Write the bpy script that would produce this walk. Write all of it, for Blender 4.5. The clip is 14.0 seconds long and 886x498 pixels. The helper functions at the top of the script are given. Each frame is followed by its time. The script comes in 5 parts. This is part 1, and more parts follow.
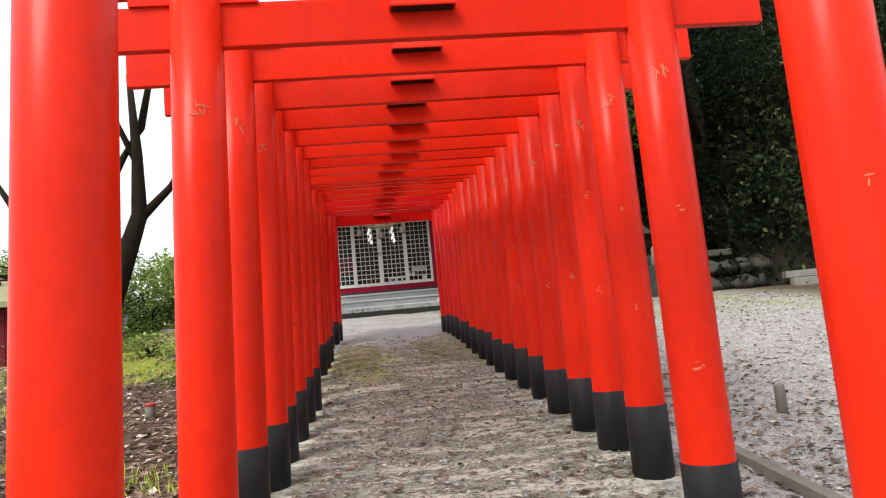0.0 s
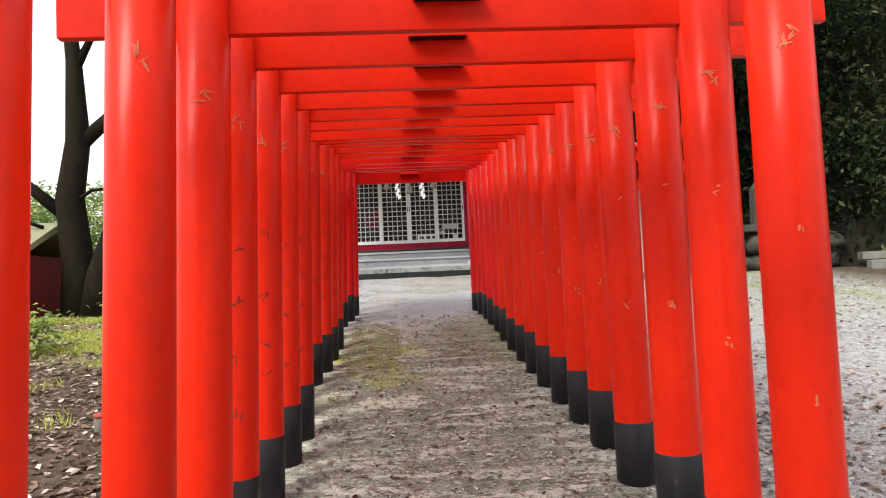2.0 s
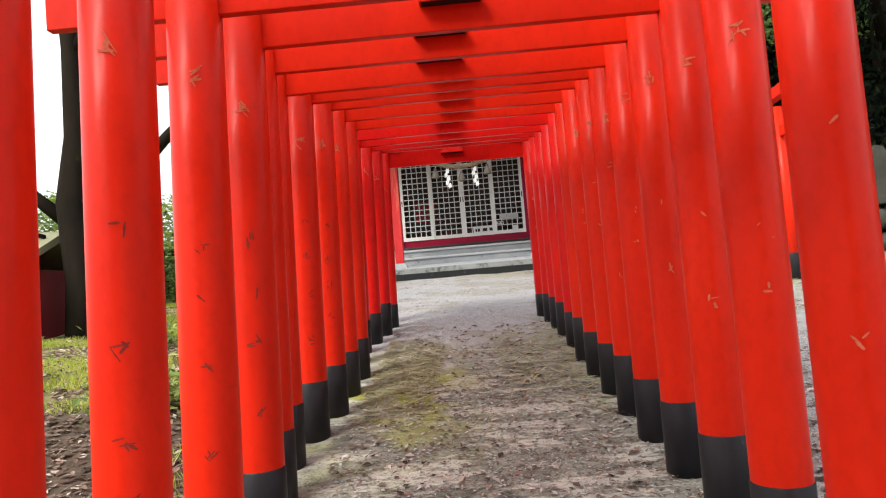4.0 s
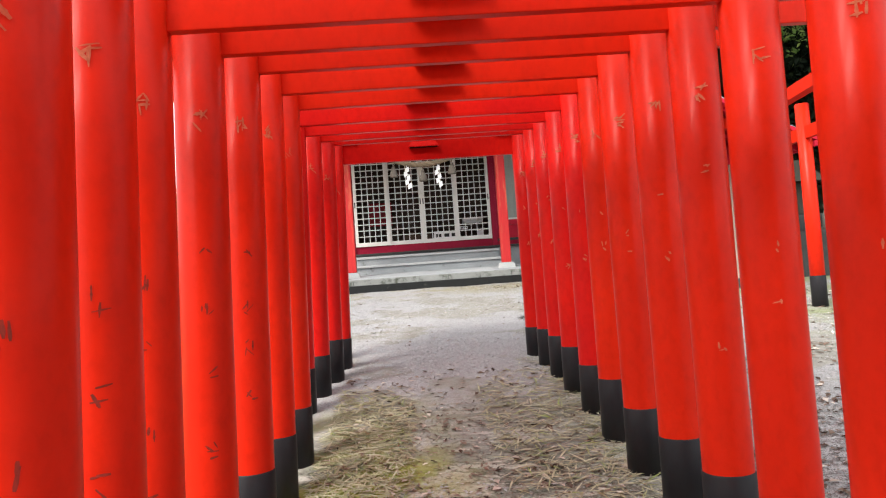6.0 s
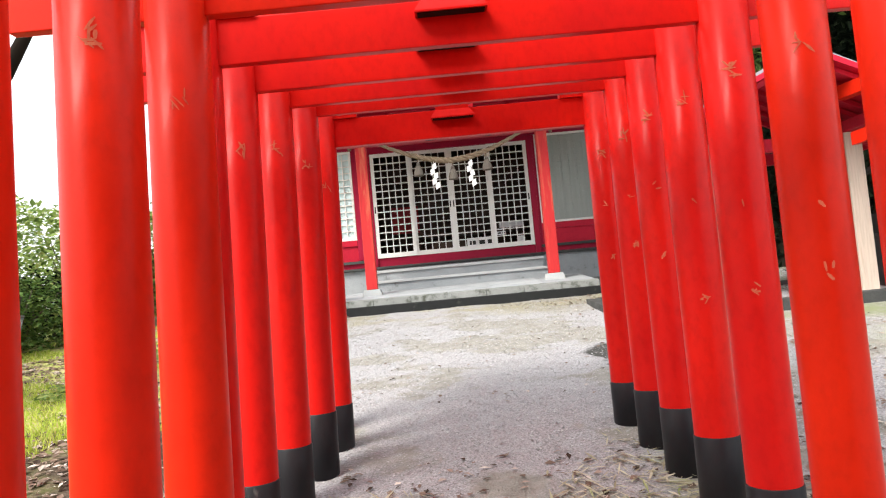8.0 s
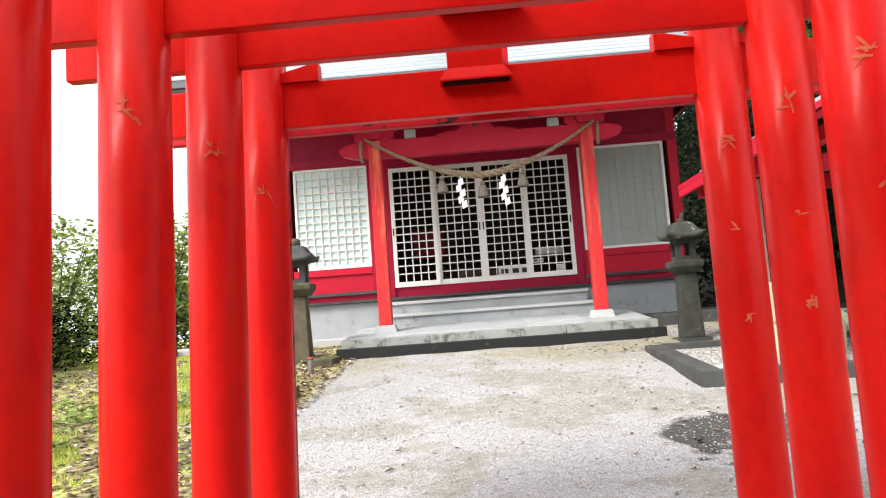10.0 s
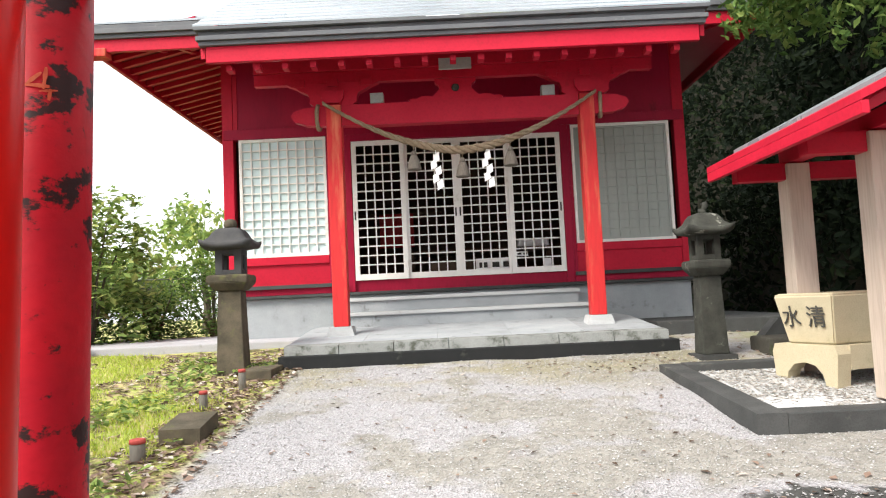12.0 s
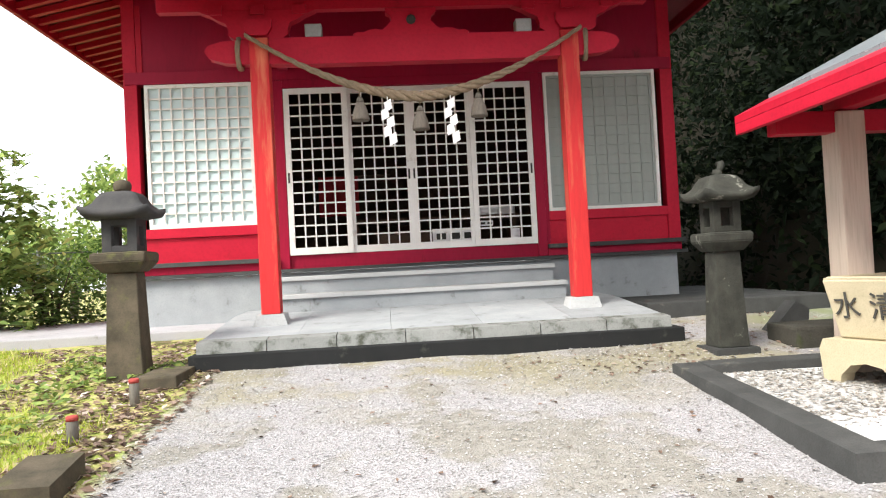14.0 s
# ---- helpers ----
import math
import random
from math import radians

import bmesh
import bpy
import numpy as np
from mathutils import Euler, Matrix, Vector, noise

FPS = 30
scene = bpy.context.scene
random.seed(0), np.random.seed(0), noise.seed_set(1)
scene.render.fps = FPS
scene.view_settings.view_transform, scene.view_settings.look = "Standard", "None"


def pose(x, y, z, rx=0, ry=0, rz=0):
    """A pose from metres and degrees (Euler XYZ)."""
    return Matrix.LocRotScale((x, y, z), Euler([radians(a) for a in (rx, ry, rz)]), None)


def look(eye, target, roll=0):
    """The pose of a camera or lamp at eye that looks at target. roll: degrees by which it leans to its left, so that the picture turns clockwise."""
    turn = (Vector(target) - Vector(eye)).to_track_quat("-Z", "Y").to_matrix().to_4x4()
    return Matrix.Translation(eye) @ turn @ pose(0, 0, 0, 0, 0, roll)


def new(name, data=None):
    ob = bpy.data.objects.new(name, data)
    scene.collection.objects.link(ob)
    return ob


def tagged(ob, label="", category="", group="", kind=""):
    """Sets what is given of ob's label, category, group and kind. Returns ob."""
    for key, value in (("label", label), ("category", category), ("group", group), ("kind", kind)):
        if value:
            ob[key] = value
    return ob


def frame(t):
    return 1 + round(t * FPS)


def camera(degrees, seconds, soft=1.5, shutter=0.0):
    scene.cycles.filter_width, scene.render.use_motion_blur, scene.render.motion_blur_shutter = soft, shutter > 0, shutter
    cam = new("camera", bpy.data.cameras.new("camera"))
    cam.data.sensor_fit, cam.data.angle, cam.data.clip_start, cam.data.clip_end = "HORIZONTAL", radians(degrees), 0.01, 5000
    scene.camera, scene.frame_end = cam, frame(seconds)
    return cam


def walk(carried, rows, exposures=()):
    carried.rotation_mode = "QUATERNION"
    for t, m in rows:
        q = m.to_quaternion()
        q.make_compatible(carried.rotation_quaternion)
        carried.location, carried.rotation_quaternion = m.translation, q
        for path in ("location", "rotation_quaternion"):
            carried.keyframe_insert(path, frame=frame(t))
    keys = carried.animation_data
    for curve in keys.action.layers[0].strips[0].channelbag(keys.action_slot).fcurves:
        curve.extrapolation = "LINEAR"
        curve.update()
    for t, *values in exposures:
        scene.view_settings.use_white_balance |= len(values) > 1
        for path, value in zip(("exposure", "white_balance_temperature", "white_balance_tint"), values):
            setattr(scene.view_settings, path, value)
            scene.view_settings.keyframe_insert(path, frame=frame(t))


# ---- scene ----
cam = camera(63.5, 14.0, soft=1.15)
PATH = [
    (0, (0.001, 0.169, 1.257), (0.218, 2.142, 1.51), -5.4),
    (0.5, (0.005, 0.532, 1.348), (0.227, 2.5, 1.628), -5.8),
    (1, (0.023, 0.856, 1.524), (0.318, 2.819, 1.762), -5.9),
    (1.5, (0.077, 1.276, 1.63), (0.257, 3.26, 1.803), -3.4),
    (2, (0.154, 1.738, 1.738), (0.275, 3.731, 1.851), -2.6),
    (2.5, (0.222, 2.233, 1.755), (0.236, 4.226, 1.929), -2.1),
    (3, (0.327, 2.697, 1.838), (0.443, 4.693, 1.886), -4.9),
    (3.5, (0.378, 3.172, 1.853), (0.325, 5.163, 2.032), -4.1),
    (4, (0.372, 3.709, 1.839), (0.317, 5.705, 1.947), -4.8),
    (4.2, (0.317, 3.933, 1.843), (0.304, 5.926, 1.998), -2.2),
    (6.5, (0.166, 6.051, 2.232), (0.262, 8.047, 2.315), -4.4),
    (7, (0.177, 6.682, 2.261), (0.169, 8.679, 2.37), -6.3),
    (9.3, (0.248, 8.949, 2.485), (0.26, 10.946, 2.598), -4.0),
    (9.5, (0.256, 9.144, 2.492), (0.241, 11.142, 2.579), -4.2),
    (10, (0.282, 9.612, 2.566), (0.197, 11.602, 2.749), -4.2),
    (10.5, (0.289, 10.061, 2.607), (0.214, 12.054, 2.758), -2.6),
    (11, (0.253, 10.504, 2.639), (0.186, 12.495, 2.818), -3.7),
    (11.5, (0.249, 10.944, 2.694), (0.198, 12.937, 2.86), -2.4),
    (12, (0.198, 11.349, 2.737), (0.198, 13.344, 2.881), -2.7),
    (12.5, (0.169, 11.786, 2.767), (0.161, 13.778, 2.943), -3.7),
    (13, (0.202, 12.182, 2.789), (0.188, 14.18, 2.878), -4.9),
    (13.5, (0.04, 12.613, 2.804), (0.084, 14.611, 2.887), -1.9),
    (14, (0.078, 12.934, 2.88), (0.236, 14.927, 2.924), -3.0),
]
walk(cam, [(t, look(eye, target, roll)) for t, eye, target, roll in PATH],
     exposures=[(0.0, 0.56), (2.0, 0.7), (4.0, 0.74), (7.0, 0.99), (9.5, 1.18), (12.0, 1.08), (14.0, 1.15)])

# ---- world and light ----
world = bpy.data.worlds.new("overcast_sky")
scene.world = world
world.use_nodes = True
wn = world.node_tree
wn.nodes.clear()
w_out = wn.nodes.new("ShaderNodeOutputWorld")
w_bg = wn.nodes.new("ShaderNodeBackground")
w_mix = wn.nodes.new("ShaderNodeMix")
w_sky = wn.nodes.new("ShaderNodeTexSky")
w_sky.sky_type = "NISHITA"
w_sky.sun_disc = False
w_sky.sun_elevation = radians(48.6)
w_sky.sun_rotation = radians(225)
w_sky.dust_density = 4.0
w_mix.data_type = "RGBA"
w_mix.inputs["Factor"].default_value = 0.75
w_mix.inputs["B"].default_value = (9.0, 9.2, 9.4, 1)
w_bg.inputs["Strength"].default_value = 0.12
wn.links.new(w_sky.outputs["Color"], w_mix.inputs["A"])
wn.links.new(w_mix.outputs["Result"], w_bg.inputs["Color"])
wn.links.new(w_bg.outputs["Background"], w_out.inputs["Surface"])
sun_data = bpy.data.lights.new("sun", "SUN")
sun_data.energy = 3.0
sun_data.angle = radians(26)
sun_data.color = (1.0, 0.95, 0.88)
sun = new("sun", sun_data)
sun.matrix_world = look((-6.9, -6.9, 11.0), (0, 0, 0))
scene.view_settings.exposure = 0.5


# ---- materials ----
def shader(name):
    m = bpy.data.materials.new(name)
    m.use_nodes = True
    nt = m.node_tree
    return m, nt, nt.nodes["Principled BSDF"]


def node(nt, kind, **values):
    n = nt.nodes.new(kind)
    for k, v in values.items():
        n.inputs[k].default_value = v
    return n


def blend(nt, fac, a, b):
    """Mix of two colours (sockets or tuples) by a socket or number."""
    n = nt.nodes.new("ShaderNodeMix")
    n.data_type = "RGBA"
    for key, v in (("Factor", fac), ("A", a), ("B", b)):
        if isinstance(v, (int, float)):
            n.inputs[key].default_value = v
        elif isinstance(v, tuple):
            n.inputs[key].default_value = (*v, 1)
        else:
            nt.links.new(v, n.inputs[key])
    return n.outputs["Result"]


def noise_tex(nt, vec, scale, detail=4.0, rough=0.6):
    n = node(nt, "ShaderNodeTexNoise", Scale=scale, Detail=detail, Roughness=rough)
    nt.links.new(vec, n.inputs["Vector"])
    return n.outputs["Fac"]


def ramp(nt, fac, lo, hi):
    n = node(nt, "ShaderNodeMapRange", **{"From Min": lo, "From Max": hi})
    nt.links.new(fac, n.inputs["Value"])
    return n.outputs["Result"]


def maths(nt, op, a, b=0.0):
    n = nt.nodes.new("ShaderNodeMath")
    n.operation = op
    for k, v in ((0, a), (1, b)):
        if isinstance(v, (int, float)):
            n.inputs[k].default_value = v
        else:
            nt.links.new(v, n.inputs[k])
    return n.outputs[0]


def world_place(nt):
    return nt.nodes.new("ShaderNodeNewGeometry").outputs["Position"]


def stretched(nt, vec, sx, sy, sz):
    n = nt.nodes.new("ShaderNodeVectorMath")
    n.operation = "MULTIPLY"
    nt.links.new(vec, n.inputs[0])
    n.inputs[1].default_value = (sx, sy, sz)
    return n.outputs[0]


def bumped(nt, bsdf, height, strength, distance=0.01):
    n = node(nt, "ShaderNodeBump", Strength=strength, Distance=distance)
    nt.links.new(height, n.inputs["Height"])
    nt.links.new(n.outputs["Normal"], bsdf.inputs["Normal"])


def surface(name, base, second, stain=None, grain=60.0, patch=3.0, rough=0.6, bump=0.2, stain_lo=0.6, stain_hi=0.72,
            stretch=(1, 1, 1), spread=0.12, metal=0.0, stain_scale=5.0, coat=0.0, spec=0.15):
    """A two-scale surface: fine grain, large patches, and stains with edges of their own."""
    m, nt, b = shader(name)
    vec = stretched(nt, world_place(nt), *stretch)
    fine = noise_tex(nt, vec, grain, 5)
    large = noise_tex(nt, vec, patch, 4)
    col = blend(nt, ramp(nt, large, 0.3, 0.7), base, second)
    darker = tuple(c * 0.62 for c in second)
    col = blend(nt, maths(nt, "MULTIPLY", ramp(nt, fine, 0.45, 0.75), spread * 4), col, darker)
    if stain:
        st = ramp(nt, noise_tex(nt, vec, stain_scale, 7, 0.68), stain_lo, stain_hi)
        col = blend(nt, st, col, stain)
    info = nt.nodes.new("ShaderNodeObjectInfo")
    hsv = nt.nodes.new("ShaderNodeHueSaturation")
    nt.links.new(col, hsv.inputs["Color"])
    nt.links.new(maths(nt, "ADD", maths(nt, "MULTIPLY", info.outputs["Random"], spread * 1.2), 1 - spread * 0.6), hsv.inputs["Value"])
    nt.links.new(hsv.outputs["Color"], b.inputs["Base Color"])
    nt.links.new(maths(nt, "ADD", maths(nt, "MULTIPLY", large, 0.2), rough - 0.1), b.inputs["Roughness"])
    b.inputs["Metallic"].default_value = metal
    b.inputs["Coat Weight"].default_value = coat
    b.inputs["Coat Roughness"].default_value = 0.16
    b.inputs["Specular IOR Level"].default_value = spec
    bumped(nt, b, fine, bump, 0.006)
    return m


def leaf_material(name, a, b_col, c_col, spec=0.12):
    m, nt, b = shader(name)
    geo = nt.nodes.new("ShaderNodeNewGeometry")
    rnd = geo.outputs["Random Per Island"]
    col = blend(nt, ramp(nt, rnd, 0.0, 0.6), a, b_col)
    col = blend(nt, ramp(nt, rnd, 0.75, 1.0), col, c_col)
    nt.links.new(col, b.inputs["Base Color"])
    b.inputs["Roughness"].default_value = 0.6
    b.inputs["Specular IOR Level"].default_value = spec
    tr = nt.nodes.new("ShaderNodeBsdfTranslucent")
    nt.links.new(col, tr.inputs["Color"])
    mix = nt.nodes.new("ShaderNodeMixShader")
    mix.inputs[0].default_value = 0.3
    nt.links.new(b.outputs[0], mix.inputs[1])
    nt.links.new(tr.outputs[0], mix.inputs[2])
    nt.links.new(mix.outputs[0], nt.nodes["Material Output"].inputs["Surface"])
    return m


VERMILION = surface("vermilion_paint", (0.69, 0.023, 0.006), (0.58, 0.017, 0.005), (0.6, 0.14, 0.08), grain=25, patch=2.2, rough=0.36,
                    bump=0.04, stain_lo=0.74, stain_hi=0.79, stretch=(1, 1, 0.6), spread=0.07, stain_scale=11, coat=0.04, spec=0.1)
# Same gate paint, with the duller light on the last gates mixed into its colour.
SHADED_VERMILION = surface("shaded_vermilion_paint", (0.66, 0.014, 0.008), (0.55, 0.01, 0.01), (0.52, 0.1, 0.06), grain=25, patch=2.2, rough=0.34,
                         bump=0.04, stain_lo=0.73, stain_hi=0.78, stretch=(1, 1, 0.6), spread=0.08, stain_scale=11, coat=0.04, spec=0.1)
WEATHERED_RED = surface("weathered_red_paint", (0.5, 0.014, 0.026), (0.4, 0.012, 0.026), (0.03, 0.018, 0.018), grain=40, patch=4, rough=0.5,
                        bump=0.3, stain_lo=0.545, stain_hi=0.58, stretch=(0.55, 1, 1), spread=0.08, stain_scale=7)
COLLAR = surface("black_collar_paint", (0.014, 0.014, 0.017), (0.024, 0.023, 0.025), (0.14, 0.13, 0.12), grain=50, patch=6, rough=0.42, bump=0.1,
                 stain_lo=0.66, stain_hi=0.8, stretch=(1, 1, 0.4))
CHIP = surface("chipped_paint", (0.6, 0.2, 0.11), (0.56, 0.12, 0.06), grain=80, patch=20, rough=0.8, bump=0.2)
DARK_CHIP = surface("dark_paint_scar", (0.3, 0.03, 0.02), (0.16, 0.03, 0.02), grain=80, patch=20, rough=0.8, bump=0.2)
DARK_UNDERSIDE = surface("near_black_underside", (0.035, 0.012, 0.01), (0.025, 0.01, 0.008), grain=60, patch=8, rough=0.9, bump=0.2)
CRIMSON = surface("crimson_boards", (0.34, 0.007, 0.035), (0.27, 0.006, 0.03), (0.17, 0.007, 0.02), grain=30, patch=1.5, rough=0.5, bump=0.12,
                  stretch=(1, 1, 0.25), spread=0.08)
SCARLET = surface("scarlet_timber", (0.48, 0.012, 0.034), (0.42, 0.01, 0.03), (0.32, 0.012, 0.022), grain=30, patch=2, rough=0.5, bump=0.12, spread=0.1)
# Red timber with irregular upright orange patches.
ORANGE_PATCHED = surface("orange_patched_timber", (0.5, 0.03, 0.03), (0.46, 0.026, 0.03), (0.62, 0.19, 0.1), grain=40, patch=5, rough=0.6, bump=0.2,
                stretch=(1, 1, 0.12), stain_lo=0.5, stain_hi=0.7)
WHITE = surface("white_lattice_paint", (0.78, 0.76, 0.72), (0.72, 0.7, 0.66), (0.55, 0.5, 0.45), grain=60, patch=5, rough=0.5, bump=0.05, spread=0.04)
PAPER = surface("pale_window_panel", (0.6, 0.73, 0.73), (0.56, 0.69, 0.7), grain=30, patch=3, rough=0.35, bump=0.02, spread=0.03)
SCREEN = surface("grey_window_screen", (0.36, 0.38, 0.35), (0.32, 0.34, 0.31), grain=200, patch=3, rough=0.6, bump=0.05, stretch=(4, 1, 0.3), spread=0.05)
CONCRETE = surface("grey_concrete", (0.34, 0.36, 0.37), (0.26, 0.28, 0.29), (0.13, 0.135, 0.13), grain=90, patch=2.5, rough=0.85, bump=0.25)
EDGE_STONE = surface("stained_edge_stone", (0.25, 0.26, 0.25), (0.19, 0.2, 0.19), (0.07, 0.075, 0.06), grain=90, patch=5, rough=0.9, bump=0.4,
                     stain_lo=0.52, stain_hi=0.64)
PALE_CONCRETE = surface("pale_concrete", (0.5, 0.51, 0.51), (0.42, 0.43, 0.43), (0.3, 0.3, 0.28), grain=90, patch=2, rough=0.8, bump=0.2)
APRON = surface("weathered_apron_concrete", (0.42, 0.41, 0.43), (0.33, 0.33, 0.34), (0.2, 0.2, 0.18), grain=90, patch=1.4, rough=0.85, bump=0.25)
DARK_STONE = surface("dark_kerb_stone", (0.07, 0.072, 0.07), (0.045, 0.047, 0.046), (0.12, 0.118, 0.1), grain=110, patch=4, rough=0.75, bump=0.35)
LANTERN_STONE = surface("mossy_lantern_stone", (0.12, 0.1, 0.07), (0.06, 0.053, 0.038), (0.12, 0.125, 0.05), grain=120, patch=6, rough=0.9, bump=0.6,
                        stain_lo=0.55, stain_hi=0.7)
LANTERN_CAP = surface("lantern_cap_stone", (0.045, 0.046, 0.048), (0.07, 0.068, 0.066), (0.25, 0.25, 0.24), grain=120, patch=8, rough=0.8, bump=0.6,
                      stain_lo=0.66, stain_hi=0.75)
GREY_STONE = surface("grey_lantern_stone", (0.06, 0.062, 0.052), (0.03, 0.031, 0.027), (0.3, 0.3, 0.26), grain=120, patch=7, rough=0.85, bump=0.6,
                     stain_lo=0.63, stain_hi=0.72)
BASIN_STONE = surface("cream_basin_stone", (0.48, 0.42, 0.29), (0.42, 0.37, 0.25), (0.3, 0.28, 0.18), grain=110, patch=5, rough=0.85, bump=0.35)
PALE_WOOD = surface("pale_planed_wood", (0.55, 0.46, 0.38), (0.48, 0.39, 0.32), (0.36, 0.27, 0.2), grain=50, patch=5, rough=0.7, bump=0.15, stretch=(1, 1, 0.06))
BLACK_STONE = surface("black_kerb_stone", (0.013, 0.014, 0.015), (0.02, 0.021, 0.021), (0.05, 0.055, 0.045), grain=110, patch=4, rough=0.7, bump=0.35)
ROPE = surface("straw_rope", (0.29, 0.22, 0.15), (0.2, 0.15, 0.1), grain=200, patch=30, rough=0.9, bump=0.6)
TASSEL = surface("straw_tassel", (0.17, 0.145, 0.12), (0.12, 0.105, 0.09), grain=150, patch=20, rough=0.9, bump=0.6, stretch=(3, 3, 0.3))
SHIDE = surface("white_paper", (0.82, 0.81, 0.8), (0.78, 0.77, 0.76), grain=40, patch=10, rough=0.8, bump=0.02, spread=0.03)
ROOF = surface("grey_roof_sheet", (0.3, 0.34, 0.37), (0.36, 0.39, 0.41), (0.42, 0.45, 0.46), grain=60, patch=1.2, rough=0.3, bump=0.1, metal=0.4, spec=0.5)
ROOF_EDGE = surface("dark_roof_edge", (0.1, 0.105, 0.115), (0.13, 0.135, 0.14), (0.2, 0.2, 0.2), grain=60, patch=3, rough=0.5, bump=0.1)
LAMP_GREY = surface("grey_lamp_casing", (0.34, 0.36, 0.35), (0.3, 0.32, 0.31), grain=60, patch=10, rough=0.5, bump=0.03)
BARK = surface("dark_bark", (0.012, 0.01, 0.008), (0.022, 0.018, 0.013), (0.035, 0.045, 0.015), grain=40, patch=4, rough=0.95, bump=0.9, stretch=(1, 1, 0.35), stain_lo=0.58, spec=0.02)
TWIG = surface("grey_branch_bark", (0.12, 0.1, 0.075), (0.08, 0.07, 0.05), (0.14, 0.16, 0.07), grain=60, patch=5, rough=0.95, bump=0.6, stretch=(1, 1, 0.35))
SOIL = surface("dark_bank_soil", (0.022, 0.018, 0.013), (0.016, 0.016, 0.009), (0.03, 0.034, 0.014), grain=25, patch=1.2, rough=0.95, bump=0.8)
BANK_STONE = surface("mossy_bank_stone", (0.07, 0.066, 0.055), (0.045, 0.045, 0.036), (0.04, 0.05, 0.02), grain=60, patch=4, rough=0.95, bump=0.7)
KERB_PALE = surface("weathered_kerb_block", (0.22, 0.215, 0.19), (0.15, 0.145, 0.125), (0.16, 0.16, 0.12), grain=80, patch=4, rough=0.9, bump=0.4)
STAKE = surface("grey_stake_wood", (0.2, 0.19, 0.165), (0.15, 0.14, 0.12), grain=80, patch=8, rough=0.9, bump=0.4, stretch=(1, 1, 0.2))
RED_CAP = surface("faded_red_cap", (0.4, 0.07, 0.06), (0.3, 0.06, 0.05), grain=80, patch=10, rough=0.7, bump=0.1)
MAROON = surface("maroon_hut_boards", (0.13, 0.01, 0.018), (0.1, 0.008, 0.014), grain=30, patch=2, rough=0.6, bump=0.2, stretch=(1, 1, 0.2))
MOSSY_ROOF = surface("mossy_thatch_roof", (0.26, 0.26, 0.16), (0.2, 0.2, 0.12), (0.22, 0.26, 0.1), grain=60, patch=4, rough=0.95, bump=0.6)
WIRE = surface("dull_fence_wire", (0.16, 0.17, 0.165), (0.12, 0.13, 0.125), grain=50, patch=5, rough=0.6, bump=0.05, metal=0.6)
INK = surface("dark_carved_ink", (0.05, 0.05, 0.045), (0.07, 0.068, 0.06), grain=80, patch=10, rough=0.9, bump=0.1)
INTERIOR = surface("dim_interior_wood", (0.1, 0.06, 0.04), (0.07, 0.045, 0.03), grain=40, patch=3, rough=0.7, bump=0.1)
GOLD = surface("aged_lattice_gold", (0.62, 0.3, 0.09), (0.55, 0.26, 0.08), grain=60, patch=6, rough=0.6, bump=0.1)
CLOTH = surface("dull_red_cloth", (0.35, 0.03, 0.03), (0.28, 0.025, 0.03), grain=90, patch=6, rough=0.9, bump=0.2)
WATER, wnt, wb = shader("basin_water")
wb.inputs["Base Color"].default_value = (0.03, 0.035, 0.03, 1)
wb.inputs["Roughness"].default_value = 0.05

# Canopy shade is put into this near-black leaf colour.
SHADED_LEAF = leaf_material("shaded_evergreen_leaf", (0.006, 0.01, 0.006), (0.009, 0.014, 0.008), (0.02, 0.03, 0.013), 0.03)
# Lighter leaf colour for the part of the bank that looks lit.
LIT_BANK_LEAF = leaf_material("lit_undergrowth_leaf", (0.012, 0.02, 0.01), (0.05, 0.068, 0.026), (0.15, 0.17, 0.07), 0.12)
FRESH_LEAF = leaf_material("fresh_shrub_leaf", (0.09, 0.15, 0.04), (0.24, 0.33, 0.09), (0.46, 0.48, 0.16))
MID_LEAF = leaf_material("shrub_leaf", (0.05, 0.1, 0.025), (0.1, 0.17, 0.04), (0.2, 0.26, 0.07))
GRASS = leaf_material("short_grass", (0.26, 0.38, 0.04), (0.46, 0.52, 0.09), (0.62, 0.54, 0.28))
DRY_LEAF = leaf_material("fallen_leaf", (0.045, 0.03, 0.022), (0.28, 0.2, 0.155), (0.72, 0.65, 0.58), 0.05)
STRAW = leaf_material("dry_straw", (0.34, 0.32, 0.2), (0.55, 0.51, 0.38), (0.3, 0.36, 0.12))
PEBBLE = leaf_material("pale_pebble", (0.38, 0.375, 0.37), (0.52, 0.515, 0.51), (0.27, 0.265, 0.26), 0.05)

BED_PEBBLE = leaf_material("brownish_bed_pebble", (0.36, 0.34, 0.3), (0.48, 0.46, 0.43), (0.2, 0.17, 0.13), 0.05)


# ---- ground ----
def gz(x, y):
    """Height of the sloping ground."""
    z = np.interp(y, (-60, -6, 0, 4, 8, 10, 12.4, 14, 16.5, 19.4, 21, 26, 60, 400), (-3.0, -0.64, 0, 0.44, 0.87, 1.12, 1.41, 1.56, 1.785, 2.07, 2.2, 2.22, 1.6, 1.6))
    left = np.clip(-6.5 - x, 0, 40)
    return z - 0.16 * left * np.clip((30 - 0.3 * left) / 30, 0.4, 1)


